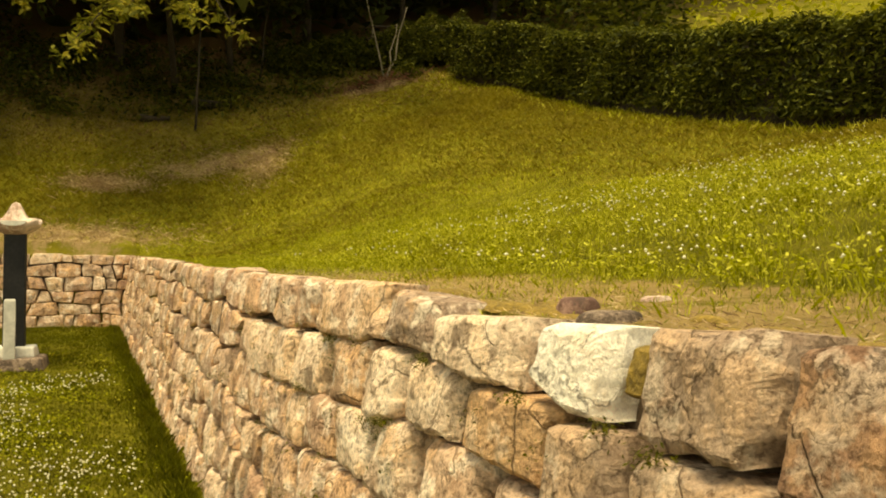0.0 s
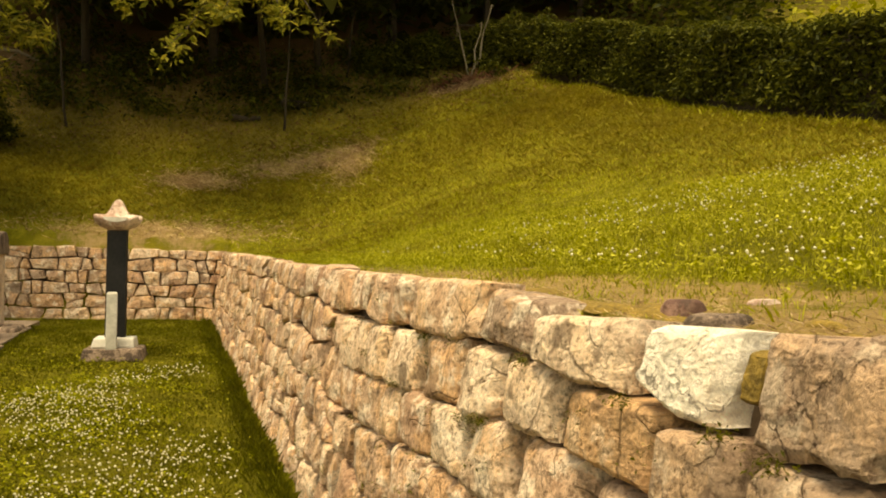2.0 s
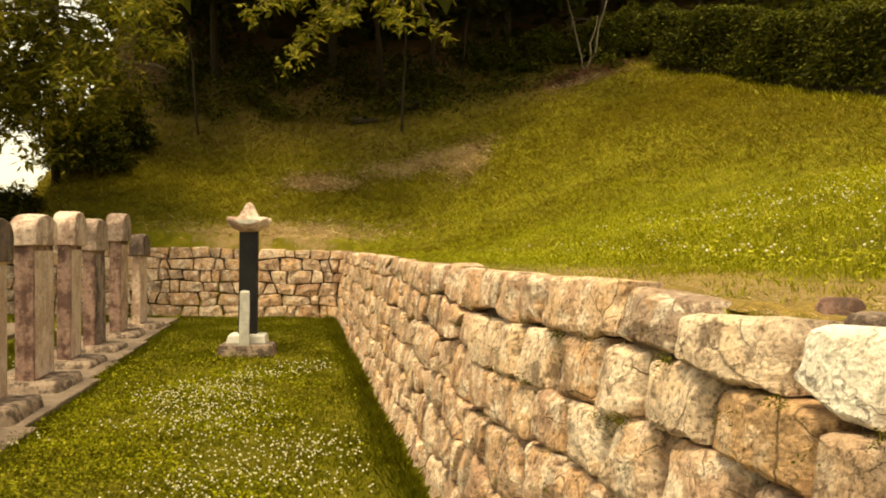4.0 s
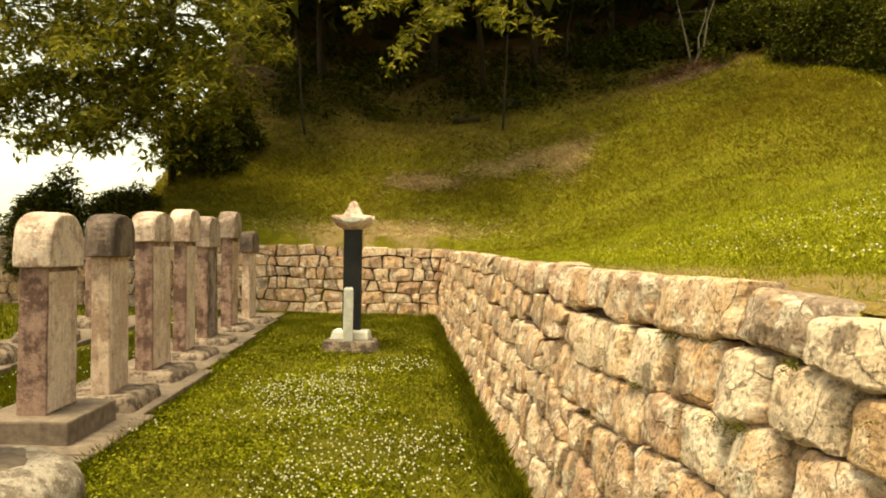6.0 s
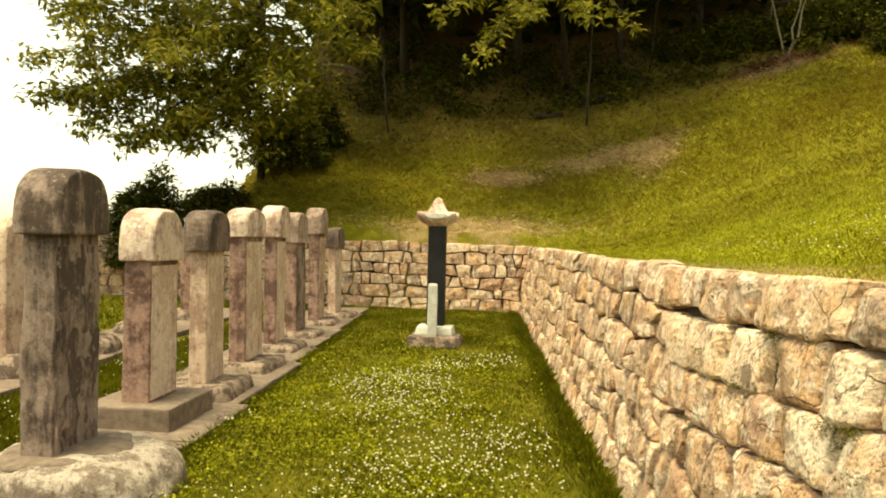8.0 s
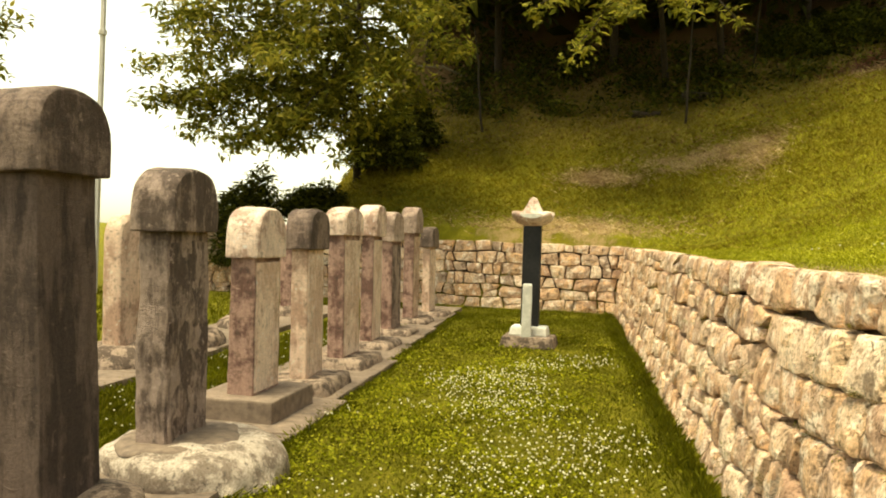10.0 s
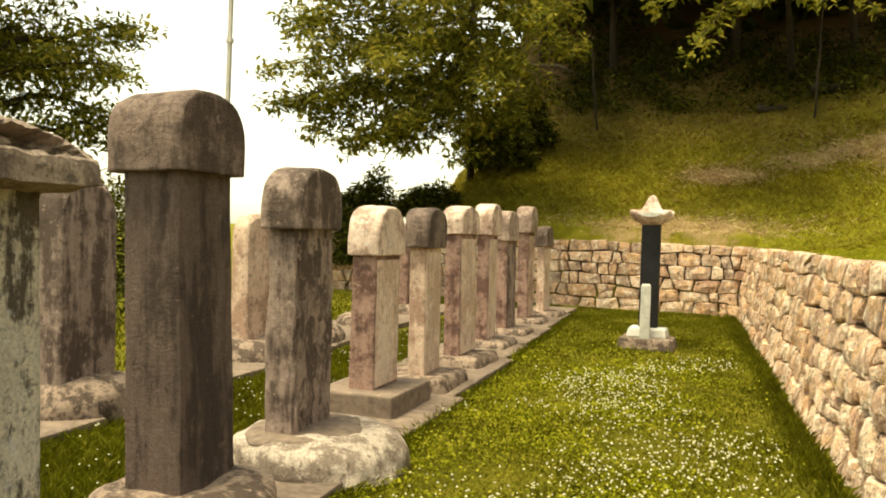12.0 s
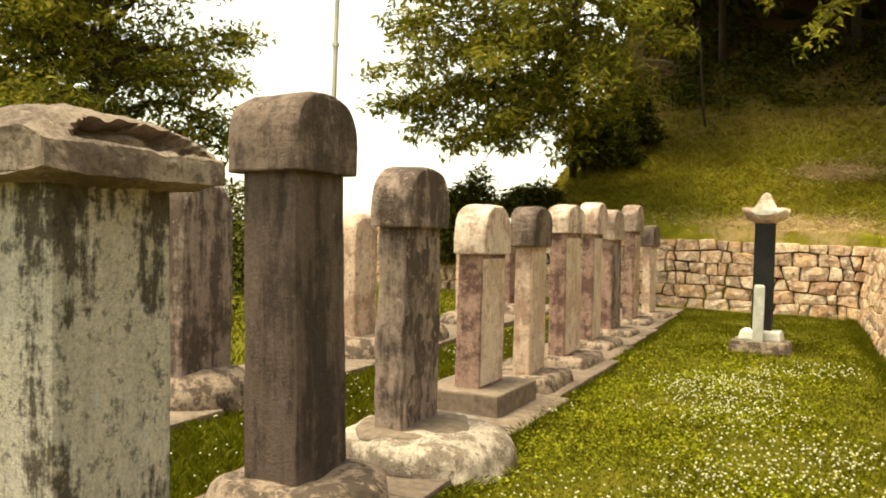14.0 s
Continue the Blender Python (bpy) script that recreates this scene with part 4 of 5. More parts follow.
def build_trees():
    rs = np.random.RandomState(5)
    # broad tree at the left end of the bank, boughs sweeping low over the lawn's end
    f = (-7.0, 23.6, gz(-7.0, 23.6) - 0.1)
    ends = [(0.42, (-9.8, 18.8, 4.6)), (0.45, (-8.9, 17.6, 4.9)), (0.5, (-10.6, 19.8, 5.9)), (0.55, (-10.0, 17.8, 6.5)), (0.5, (-6.6, 17.4, 4.2)),
            (0.55, (-7.0, 16.8, 5.4)), (0.6, (-4.8, 17.2, 4.9)), (0.62, (-8.8, 16.9, 7.2)), (0.7, (-6.2, 16.8, 6.8)), (0.7, (-10.4, 18.6, 7.8)),
            (0.75, (-4.0, 17.4, 6.5)), (0.8, (-7.6, 17.0, 8.6)), (0.85, (-9.6, 18.6, 9.2)), (0.9, (-5.2, 17.4, 8.6)), (0.6, (-3.4, 19.6, 6.2)),
            (0.85, (-3.4, 18.8, 8.4)), (0.95, (-7.0, 19.8, 10.4)), (0.9, (-9.0, 21.5, 10.0)), (0.7, (-8.5, 22.5, 7.8)),
            (0.5, (-4.6, 18.0, 5.6)), (0.4, (-8.1, 17.8, 3.9)), (0.4, (-11.0, 18.6, 4.8)), (0.5, (-11.0, 18.4, 5.7)), (0.4, (-7.3, 17.6, 4.1)), (0.3, (-7.0, 18.0, 3.7)), (0.4, (-5.9, 18.6, 3.6)), (0.5, (-5.6, 18.2, 4.2)), (0.5, (-6.3, 18.2, 4.7)), (0.35, (-9.7, 18.2, 4.0)), (0.3, (-8.4, 17.8, 3.7)), (0.35, (-10.6, 18.8, 5.0)), (0.6, (-10.4, 18.0, 6.9)), (0.5, (-9.2, 17.2, 6.0)), (0.6, (-6.4, 17.2, 6.0)), (0.65, (-5.2, 17.0, 7.6)), (0.6, (-8.0, 17.4, 5.8)), (0.75, (-8.8, 17.2, 8.0)), (0.8, (-4.4, 17.6, 7.6)),
            (0.55, (-5.0, 19.4, 4.6)), (0.5, (-4.4, 20.4, 5.2)), (0.7, (-3.6, 20.0, 7.2))]
    tree("tree", f, (-6.4, 20.9, 11.0), ends, 17, 9, 0.22, rs, "broad leafy tree with low sweeping boughs on the bank", M_LEAF, M_BARK, 0.13, 0.14, 0.42)
    # bough that hangs into the view from the right-hand tree
    f = (2.4, 29.6, gz(2.4, 29.6) - 0.1)
    ends = [(0.62, (-0.65, 19.0, 6.05)), (0.66, (-1.6, 19.2, 7.1)), (0.66, (0.5, 19.2, 7.0)), (0.7, (2.0, 20.0, 7.3)), (0.72, (3.2, 20.6, 7.2)), (0.76, (-0.4, 19.6, 7.8)),
            (0.76, (1.4, 19.4, 7.9)), (0.8, (-2.4, 19.6, 8.0)), (0.85, (3.4, 20.4, 8.4)), (0.9, (0.8, 20.0, 9.0)), (0.9, (-1.4, 20.6, 9.4)), (0.95, (2.6, 22.0, 10.0))]
    tree("tree", f, (1.2, 24.5, 12.5), ends, 5, 10, 0.24, rs, "tree with bright drooping leaf sprays at the wood's edge", M_LEAF, M_BARK, 0.12, 0.12, 0.24)
    # dense tree at the far left
    crown_tree("tree", (-17.3, 15.0, -0.05), 11.0, 3.6, 40, 26, 0.21, rs, "dense dark-green round-crowned tree beyond the steles", M_LEAF, M_BARK, 0.28, 0.16)
    crown_tree("tree", (-22.0, 17.0, -0.05), 11.5, 4.0, 34, 8, 0.34, rs, "tree with leaves darkened for shade, standing behind the round-crowned tree", M_LEAFSHADE, M_BARK, 0.28, 0.12)
    # wood on the hill
    spots = [(4.4, 30.4), (-3.6, 30.0), (0.6, 30.5), (7.5, 32.0), (11.5, 32.0), (15.5, 31.5), (19.5, 29.0), (3.0, 34.5), (-6.5, 31.0), (-0.5, 36.0), (9.0, 36.5), (15.0, 37.0), (21.0, 34.0)]
    for i, (x, y) in enumerate(spots):
        h = 9.0 + (i * 37 % 5)
        crown_tree("tree", (x, y, gz(x, y) - 0.1), h, 3.6, 20, 5, 0.46, rs, "shaded woodland tree on the slope", M_LEAFSHADE, M_BARK, 0.13 + 0.02 * (i % 4), 0.22)
    # thick dark wood behind, joined; the leaves high above mostly shade the slope
    n = 52000
    c = np.stack([rs.uniform(-9, 34, n), rs.uniform(22.5, 48, n), np.zeros(n)], -1)
    up = rs.uniform(0.0, 1, n) ** 0.8 * 13
    c[:, 2] = height(c[:, 0], c[:, 1]) + up
    keep = ((up > 5.0) & (c[:, 1] > np.where(c[:, 0] > 8, 29.5, np.where(c[:, 0] < -3, 27, 25.8)))) | ((c[:, 1] > 32) & (up > 0.4))
    # canopy above the view, added to cast shade on the slope
    m = 8600
    low = np.stack([rs.uniform(-6.5, 9, m), rs.uniform(22.2, 31, m), np.zeros(m)], -1)
    low = low[rs.uniform(0, 1, m) < np.where(low[:, 0] < -3.8, 0.5, 0.09)]
    m = len(low)
    low[:, 2] = height(low[:, 0], low[:, 1]) + np.where(low[:, 1] < 24, 6.4, 5.2) + rs.uniform(0, 3, m)
    # behind the hedge
    k = 9000
    back = np.stack([rs.uniform(15.0, 22, k), rs.uniform(4, 31, k), np.zeros(k)], -1)
    back[:, 2] = height(back[:, 0], back[:, 1]) + rs.uniform(0.3, 7, k)
    # one foliage, split by light: bright grass colour where sunlit, hedge colour where dim
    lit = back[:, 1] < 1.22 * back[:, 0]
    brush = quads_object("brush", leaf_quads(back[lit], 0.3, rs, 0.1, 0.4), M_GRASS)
    tagged(brush, "brush behind the hedge, made yellow-green to look sunlit", "brush", kind="stuff")
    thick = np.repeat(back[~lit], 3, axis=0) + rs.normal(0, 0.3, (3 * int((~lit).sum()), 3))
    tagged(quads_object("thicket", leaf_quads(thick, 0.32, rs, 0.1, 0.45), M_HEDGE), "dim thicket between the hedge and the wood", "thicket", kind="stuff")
    c, keep = np.concatenate([c, low]), np.concatenate([keep, np.ones(m, bool)])
    wood = quads_object("woodland_foliage", leaf_quads(c[keep], 1.0, rs, 0.2, 0.6), M_LEAFSHADE)
    tagged(wood, "deep dark woodland foliage covering the upper slope, plus unseen canopy added for shade", "woodland", kind="stuff")
    # undergrowth and fallen leaves on the dim slope
    k = 150
    at = np.stack([rs.uniform(-6, 12, k), rs.uniform(27.2, 32, k)], -1)
    tall = rs.uniform(0.15, 0.9, k)
    c = np.repeat(at, 14, axis=0) + rs.normal(0, 0.3, (14 * k, 2))
    up = np.repeat(tall, 14) * rs.uniform(0.1, 1, 14 * k)
    c = np.column_stack([c, height(c[:, 0], c[:, 1]) + up])
    tagged(quads_object("undergrowth", fans(c, 9, 0.22, rs, 0.2), M_HEDGE), "sparse dim undergrowth plants on the wooded slope", "undergrowth", kind="stuff")
    n = 11000
    c = np.stack([rs.uniform(-7, 12, n), 24.0 + 8 * rs.uniform(0, 1, n) ** 0.7, np.zeros(n)], -1)
    c[:, 2] = height(c[:, 0], c[:, 1]) + 0.02
    tagged(quads_object("leaf_litter", leaf_quads(c, 0.10, rs, 0.0, 0.5), M_LITTER), "brown fallen leaves and twigs under the trees", "leaf litter", kind="stuff")
    # low bush by the broad tree
    bush("bush", (-8.9, 20.2), (1.1, 1.0, 2.4), 5200, 0.16, rs, "dark rounded evergreen bush under the tree")
    bush("bush", (-9.8, 20.8), (1.5, 1.1, 2.0), 1800, 0.16, rs, "dark evergreen bush beside the rounded one")
    bush("bush", (-6.1, 23.4), (1.2, 1.0, 1.9), 2200, 0.18, rs, "shaded bush in the dark under the tree")
    bush("bush", (-7.5, 21.4), (1.1, 0.9, 0.95), 2600, 0.15, rs, "low dark bush at the hill's edge")
    bush("bush", (-5.7, 24.9), (1.1, 1.0, 1.5), 1900, 0.18, rs, "shaded bush in the dark under the tree")
    bush("bush", (-12.8, 14.6), (2.6, 1.3, 2.1), 2800, 0.16, rs, "low leafy bush behind the steles")
    for x, y, h in ((10.2, 29.0, 1.6), (11.2, 28.5, 1.9), (12.1, 27.8, 1.9), (8.2, 29.6, 1.2), (6.6, 29.2, 1.0)):
        bush("bush", (x, y), (1.1, 0.9, h), 2400, 0.15, rs, "dark wild bush at the wood's edge near the hedge's end")
    bush("bush", (-15.6, 14.9), (2.2, 1.5, 3.3), 5200, 0.18, rs, "tall leafy bush under the round-crowned tree")
    bush("bush", (-9.8, 9.6), (1.2, 1.4, 0.9), 1500, 0.14, rs, "low leafy bush behind the steles")
    # thin bare shrub at the wood's edge
    sx, sy = 9.3, 27.4
    z = gz(sx, sy)
    shrub = tagged(new("shrub"), "thin pale multi-stemmed bare shrub at the wood's edge", "shrub")
    shrub.location = (sx, sy, z)
    for dx, dy, h in ((-0.75, 0.1, 2.9), (0.75, 0, 2.8), (0.45, 0.2, 2.2), (-0.3, -0.1, 0.9)):
        part("stem", limb(wander((0, 0, -0.1), (dx, dy, h), 6, 0.05, rs), 0.04, 0.016, 6), M_BARKPALE, shrub, smooth=True)
    # dry red-brown brushwood at the shrub's foot
    m = 520
    bx, by = sx - 0.3 + rs.normal(0, 0.8, m), sy - 0.1 + rs.normal(0, 0.3, m)
    twigs = quads_object("brushwood", blades(bx, by, height(bx, by) + 0.03, 0.22, 0.012, rs, 1.6), M_BRUSH)
    tagged(twigs, "dry red-brown brushwood heaped at the shrub's foot", "brushwood", kind="stuff")
    dead = tagged(new("fallen_limb"), "pale dead limb fallen across the wooded slope", "branch")
    a, b_ = (-6.6, 29.4), (-4.3, 29.8)
    part("bough", limb([(a[0], a[1], gz(*a) + 0.75), (-5.6, 29.5, gz(-5.6, 29.5) + 0.7), (*b_, gz(*b_) - 0.05)], 0.035, 0.06, 6), M_BARKPALE, dead, smooth=True)
    part("twig", limb([(-5.6, 29.5, gz(-5.6, 29.5) + 0.7), (-5.9, 29.3, gz(-5.6, 29.5) + 0.3)], 0.025, 0.012, 5), M_BARKPALE, dead, smooth=True)
    for x, y, h, wide in ((3.4, 27.6, 0.34, 1.3), (1.6, 27.2, 0.26, 0.9)):
        log = tagged(new("log"), "dark rotting log lying on the wooded slope", "log")
        log.location = (x, y, gz(x, y) + h * 0.35)
        part("stem", limb(wander((-wide / 2, 0, 0), (wide / 2, 0.15, 0.05), 4, 0.03, rs), h * 0.5, h * 0.4, 8), M_BARK, log, smooth=True)
    # slim saplings on the slope
    for x, y, h, lean in ((2.75, 26.4, 4.0, 0.02), (-3.6, 26.2, 3.4, -0.12), (5.2, 29.4, 3.0, 0.1)):
        s = tagged(new("sapling"), "slim bare sapling stem on the wooded slope", "tree")
        s.location = (x, y, gz(x, y))
        part("trunk", limb(wander((0, 0, -0.1), (lean * h, 0, h), 6, 0.04, rs), 0.045, 0.022, 6), M_BARK, s, smooth=True)


def bush(name, at, size, n, leaf, rs, label):
    root = tagged(new(name), label, "bush")
    z = gz(*at)
    root.location = (*at, z)
    d = rs.normal(0, 1, (n, 3))
    d /= np.linalg.norm(d, axis=1, keepdims=True)
    d[:, 2] = np.abs(d[:, 2])
    r = rs.uniform(0.55, 1.0, (n, 1)) * (1 + 0.18 * np.sin(d[:, :1] * 5) * np.cos(d[:, 1:2] * 4))
    c = d * r * np.array(size)
    c[:, 2] += 0.1
    part("stem", limb([(0, 0, -0.1), (0.05, 0, size[2] * 0.4), (0.1, 0.05, size[2] * 0.7)], 0.06, 0.03), M_BARK, root)
    quads_object("crown", fans(c, 3, leaf, rs, 0.06), M_HEDGE, root)


HEDGE = [(13.6, 5.0), (13.1, 10.8), (12.9, 15.7), (13.1, 19.0), (13.1, 22.2), (12.7, 24.6), (12.0, 26.6)]


def build_hedge():
    rs = np.random.RandomState(9)
    root = tagged(new("hedge"), "long clipped dark-green hedge along the top of the bank", "hedge")
    P = np.array(HEDGE)
    seg = np.linalg.norm(np.diff(P, axis=0), axis=1)
    cum = np.concatenate([[0], np.cumsum(seg)])
    n = 16000
    s = rs.uniform(0, cum[-1], n)
    cx, cy = np.interp(s, cum, P[:, 0]), np.interp(s, cum, P[:, 1])
    tx, ty = np.gradient(np.interp(np.linspace(0, cum[-1], 200), cum, P[:, 0])), np.gradient(np.interp(np.linspace(0, cum[-1], 200), cum, P[:, 1]))
    k = np.clip((s / cum[-1] * 199).astype(int), 0, 199)
    tl = np.hypot(tx[k], ty[k])
    nx, ny = ty[k] / tl, -tx[k] / tl
    # leaves on the clipped shell: two faces and the top
    u = rs.uniform(0, 1, n)
    side = np.where(u < 0.46, -0.62, np.where(u < 0.56, 0.62, 0))
    top = u >= 0.56
    off = np.where(top, rs.uniform(-0.6, 0.6, n), side) + rs.normal(0, 0.05, n)
    wave = 0.09 * np.sin(s * 1.1) + 0.06 * np.sin(s * 2.9 + 1)
    zz = np.where(top, 1.86 + wave + rs.normal(0, 0.05, n), 1.86 * rs.uniform(0.06, 1.0, n))
    off += 0.10 * np.sin(s * 1.7 + zz * 2)
    x, y = cx + nx * off, cy + ny * off
    c = np.stack([x, y, height(cx, cy) + zz], -1)
    quads_object("leaves", fans(c, 5, 0.15, rs, 0.08), M_HEDGE, root)
    # dark twiggy heart
    m = 60
    ss = np.linspace(0, cum[-1], m)
    bx, by = np.interp(ss, cum, P[:, 0]), np.interp(ss, cum, P[:, 1])
    bm = bmesh.new()
    prev = None
    for i in range(m):
        t = Vector((bx[min(i + 1, m - 1)] - bx[max(i - 1, 0)], by[min(i + 1, m - 1)] - by[max(i - 1, 0)], 0)).normalized()
        nn = Vector((t.y, -t.x, 0))
        z = gz(bx[i], by[i])
        ring = [bm.verts.new(Vector((bx[i], by[i], z)) + nn * a + Vector((0, 0, b_))) for a, b_ in ((-0.42, -0.2), (-0.46, 1.1), (-0.40, 1.68), (0.40, 1.68), (0.46, 1.1), (0.42, -0.2))]
        if prev:
            for j in range(6):
                bm.faces.new((prev[j], prev[(j + 1) % 6], ring[(j + 1) % 6], ring[j]))
        prev = ring
    part("heart", bm, M_BARK, root)


def blades(x, y, z, h, w, rs, lean=0.4):
    n = len(x)
    a = rs.uniform(0, 2 * np.pi, n)
    b_ = rs.uniform(0, 2 * np.pi, n)
    H = h * rs.uniform(0.5, 1.3, n)
    base = np.stack([x, y, z - 0.01], -1)
    side = np.stack([np.cos(a), np.sin(a), np.zeros(n)], -1) * (w * rs.uniform(0.6, 1.3, n))[:, None]
    out = np.stack([np.cos(b_), np.sin(b_), np.zeros(n)], -1) * (H * np.abs(rs.normal(0, lean, n)))[:, None]
    up = np.stack([np.zeros(n), np.zeros(n), H], -1)
    return np.stack([base - side, base + side, base + side * 0.55 + up * 0.6 + out * 0.4, base + up + out], 1)


def scatter(n, x0, x1, y0, y1, rs, power=1.0):
    """More of them towards y0, where the walk is."""
    y = y0 + (y1 - y0) * rs.uniform(0, 1, n) ** power
    return rs.uniform(x0, x1, n), y


def build_grass():
    rs = np.random.RandomState(21)
    parts = []
    # lawn between the row and the wall
    x, y = scatter(145000, -2.95, 0.9, -1.5, 19.0, rs, 1.3)
    ok = (x < face_x(y, 0.0) - 0.02) & (x > -2.12 - 0.045 * (y - 1.0)) & ~((np.abs(x + 0.96) < 0.45) & (np.abs(y - 12.5) < 0.33))
    x, y = x[ok], y[ok]
    parts.append(blades(x, y, height(x, y), 0.045 + 0.015 * np.sin(x * 3) * np.sin(y * 2.2), 0.0028 + 0.0003 * y, rs, 0.7))
    # clover leaves among the grass, thinned by the walls so shaded lawn stays dark
    x, y = scatter(84000, -2.8, 0.85, 2.0, 14.0, rs, 1.4)
    ok = (x < face_x(y, 0.0) - 0.05) & (x > -2.12 - 0.045 * (y - 1.0)) & (rs.uniform(0, 1, len(x)) > 0.9 * np.maximum(smooth01(-0.6, 0.3, x), smooth01(8.5, 12.5, y))) & (np.sin(x * 3.1 + np.sin(y * 2)) * np.sin(y * 2.2) + rs.uniform(-0.9, 0.9, len(x)) > -0.1)
    ok &= ~((np.abs(x + 0.96) < 0.45) & (np.abs(y - 12.5) < 0.33))
    x, y = x[ok], y[ok]
    c = np.stack([x, y, height(x, y) + rs.uniform(0.02, 0.06, len(x))], -1)
    clover = quads_object("clover", leaf_quads(c, 0.017 + 0.0016 * y, rs, 0.0, 0.8, 0.5), M_CLOVER)
    tagged(clover, "yellow-green clover leaves among the lawn grass", "clover", kind="stuff")
    # taller tufts at the wall's foot and at the slabs' edge
    y = rs.uniform(2.5, 18.8, 9000)
    x = face_x(y, 0.0) - np.abs(rs.normal(0, 0.10, 9000)) - 0.03
    parts.append(blades(x, y, height(x, y), 0.10, 0.005, rs, 0.5))
    y = 2.0 + 15 * rs.uniform(0, 1, 9000) ** 1.5
    x = -2.10 - 0.045 * (y - 1.0) + np.abs(rs.normal(0, 0.06, 9000))
    parts.append(blades(x, y, height(x, y), 0.08, 0.005, rs, 0.6))
    # strip between the rows and beyond
    x, y = scatter(45000, -4.7, -3.2, 2.2, 18.5, rs, 1.5)
    parts.append(blades(x, y, height(x, y), 0.08, 0.006, rs, 0.6))
    x, y = scatter(16000, -12, -5.6, 3.0, 18.5, rs, 1.0)
    parts.append(blades(x, y, height(x, y), 0.10, 0.010, rs, 0.6))
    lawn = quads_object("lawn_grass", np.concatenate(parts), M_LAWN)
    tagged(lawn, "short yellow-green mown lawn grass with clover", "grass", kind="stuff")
    parts = []
    # bank: rougher, higher grass, sparse over the bare crown of the wall
    n = 430000
    d = 0.15 + 13 * rs.uniform(0, 1, n) ** 1.6
    y = -1.5 + 25.5 * rs.uniform(0, 1, n) ** 1.4
    x = face_x(y, 1.5) + d
    bare = smooth01(1.5, 0.7, d + 0.35 * np.sin(y * 2.1) + 0.2 * np.sin(y * 5)) * smooth01(10, 3.5, y)
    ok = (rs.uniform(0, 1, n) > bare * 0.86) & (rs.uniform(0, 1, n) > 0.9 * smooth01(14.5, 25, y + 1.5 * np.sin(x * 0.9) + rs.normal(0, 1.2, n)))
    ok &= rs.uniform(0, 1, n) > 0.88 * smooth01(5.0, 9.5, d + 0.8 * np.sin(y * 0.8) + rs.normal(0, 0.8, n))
    x, y, d = x[ok], y[ok], d[ok]
    dist = np.hypot(x, y)
    clump = 0.5 + 0.5 * np.sin(x * 2.3 + np.sin(y * 1.1) * 2) * np.sin(y * 1.9 + 1)
    parts.append(blades(x, y, height(x, y), (0.008 + 0.024 * clump) * smooth01(0, 1.2, d) + 0.014 + 0.0015 * dist, 0.0010 + 0.00030 * dist, rs, 0.55))
    # clover and plantain leaves
    n = 60000
    d, y = 0.6 + 8 * rs.uniform(0, 1, n) ** 1.3, 0.5 + 10 * rs.uniform(0, 1, n) ** 1.2
    x = face_x(y, 1.5) + d
    ok = (np.sin(x * 2.9 + 1.3 * np.sin(y * 1.7)) * np.sin(y * 2.3 + np.sin(x)) + rs.uniform(-0.9, 0.9, n) > -0.1) & (rs.uniform(0, 1, n) > smooth01(1.4, 0.8, d) * 0.85)
    x, y = x[ok], y[ok]
    c = np.stack([x, y, height(x, y) + rs.uniform(0.015, 0.06, len(x))], -1)
    parts.append(leaf_quads(c, 0.011 + 0.0013 * np.hypot(x, y), rs, 0.0, 0.7, 0.5))
    # coarse weeds nearer the walk
    n = 5000
    x, y = rs.uniform(2.2, 9, n), rs.uniform(1.5, 12, n)
    ok = np.sin(x * 1.9 + 2) * np.sin(y * 1.3) + rs.uniform(-0.6, 0.6, n) > 0.35
    x, y = x[ok], y[ok]
    parts.append(blades(x, y, height(x, y), 0.06, 0.0035, rs, 0.8))
    # clumps of taller weeds
    n = 760
    near = rs.uniform(0, 1, n) ** 1.7
    cx, cy = np.repeat(2.3 + 6.5 * near * rs.uniform(0.3, 1, n), 16), np.repeat(0.6 + 10 * rs.uniform(0, 1, n) ** 1.5, 16)
    x, y = cx + rs.normal(0, 0.05, len(cx)), cy + rs.normal(0, 0.05, len(cx))
    parts.append(blades(x, y, height(x, y), np.repeat(rs.uniform(0.045, 0.115, n), 16) * rs.uniform(0.5, 1.2, len(x)), 0.0028, rs, 0.35))
    c = np.stack([x, y, height(x, y) + rs.uniform(0.03, 0.10, len(x))], -1)
    parts.append(leaf_quads(c, 0.028, rs, 0.0, 0.5, 0.5))
    # seedlings in the bare strip behind the wall's crown
    cx, cy = np.repeat(rs.uniform(1.45, 2.3, 70), 9), np.repeat(rs.uniform(0.5, 3.2, 70), 9)
    x, y = cx + rs.normal(0, 0.025, len(cx)), cy + rs.normal(0, 0.025, len(cx))
    parts.append(blades(x, y, height(x, y), 0.035 * rs.uniform(0.5, 1.6, len(x)), 0.003, rs, 0.5))
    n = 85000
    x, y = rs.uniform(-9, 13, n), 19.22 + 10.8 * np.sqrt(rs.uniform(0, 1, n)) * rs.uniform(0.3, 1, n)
    # more of the darkened grass, to carry shade down towards the bank
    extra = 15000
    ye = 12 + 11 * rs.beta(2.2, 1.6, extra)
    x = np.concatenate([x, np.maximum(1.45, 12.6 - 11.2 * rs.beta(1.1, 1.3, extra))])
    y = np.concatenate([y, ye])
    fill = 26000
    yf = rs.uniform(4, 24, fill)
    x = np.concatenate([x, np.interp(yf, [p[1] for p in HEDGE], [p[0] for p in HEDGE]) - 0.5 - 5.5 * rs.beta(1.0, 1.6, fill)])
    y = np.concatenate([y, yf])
    drop = (x < 1.5) & (y < 19.26)
    x, y = x[~drop], y[~drop]
    n = len(x)
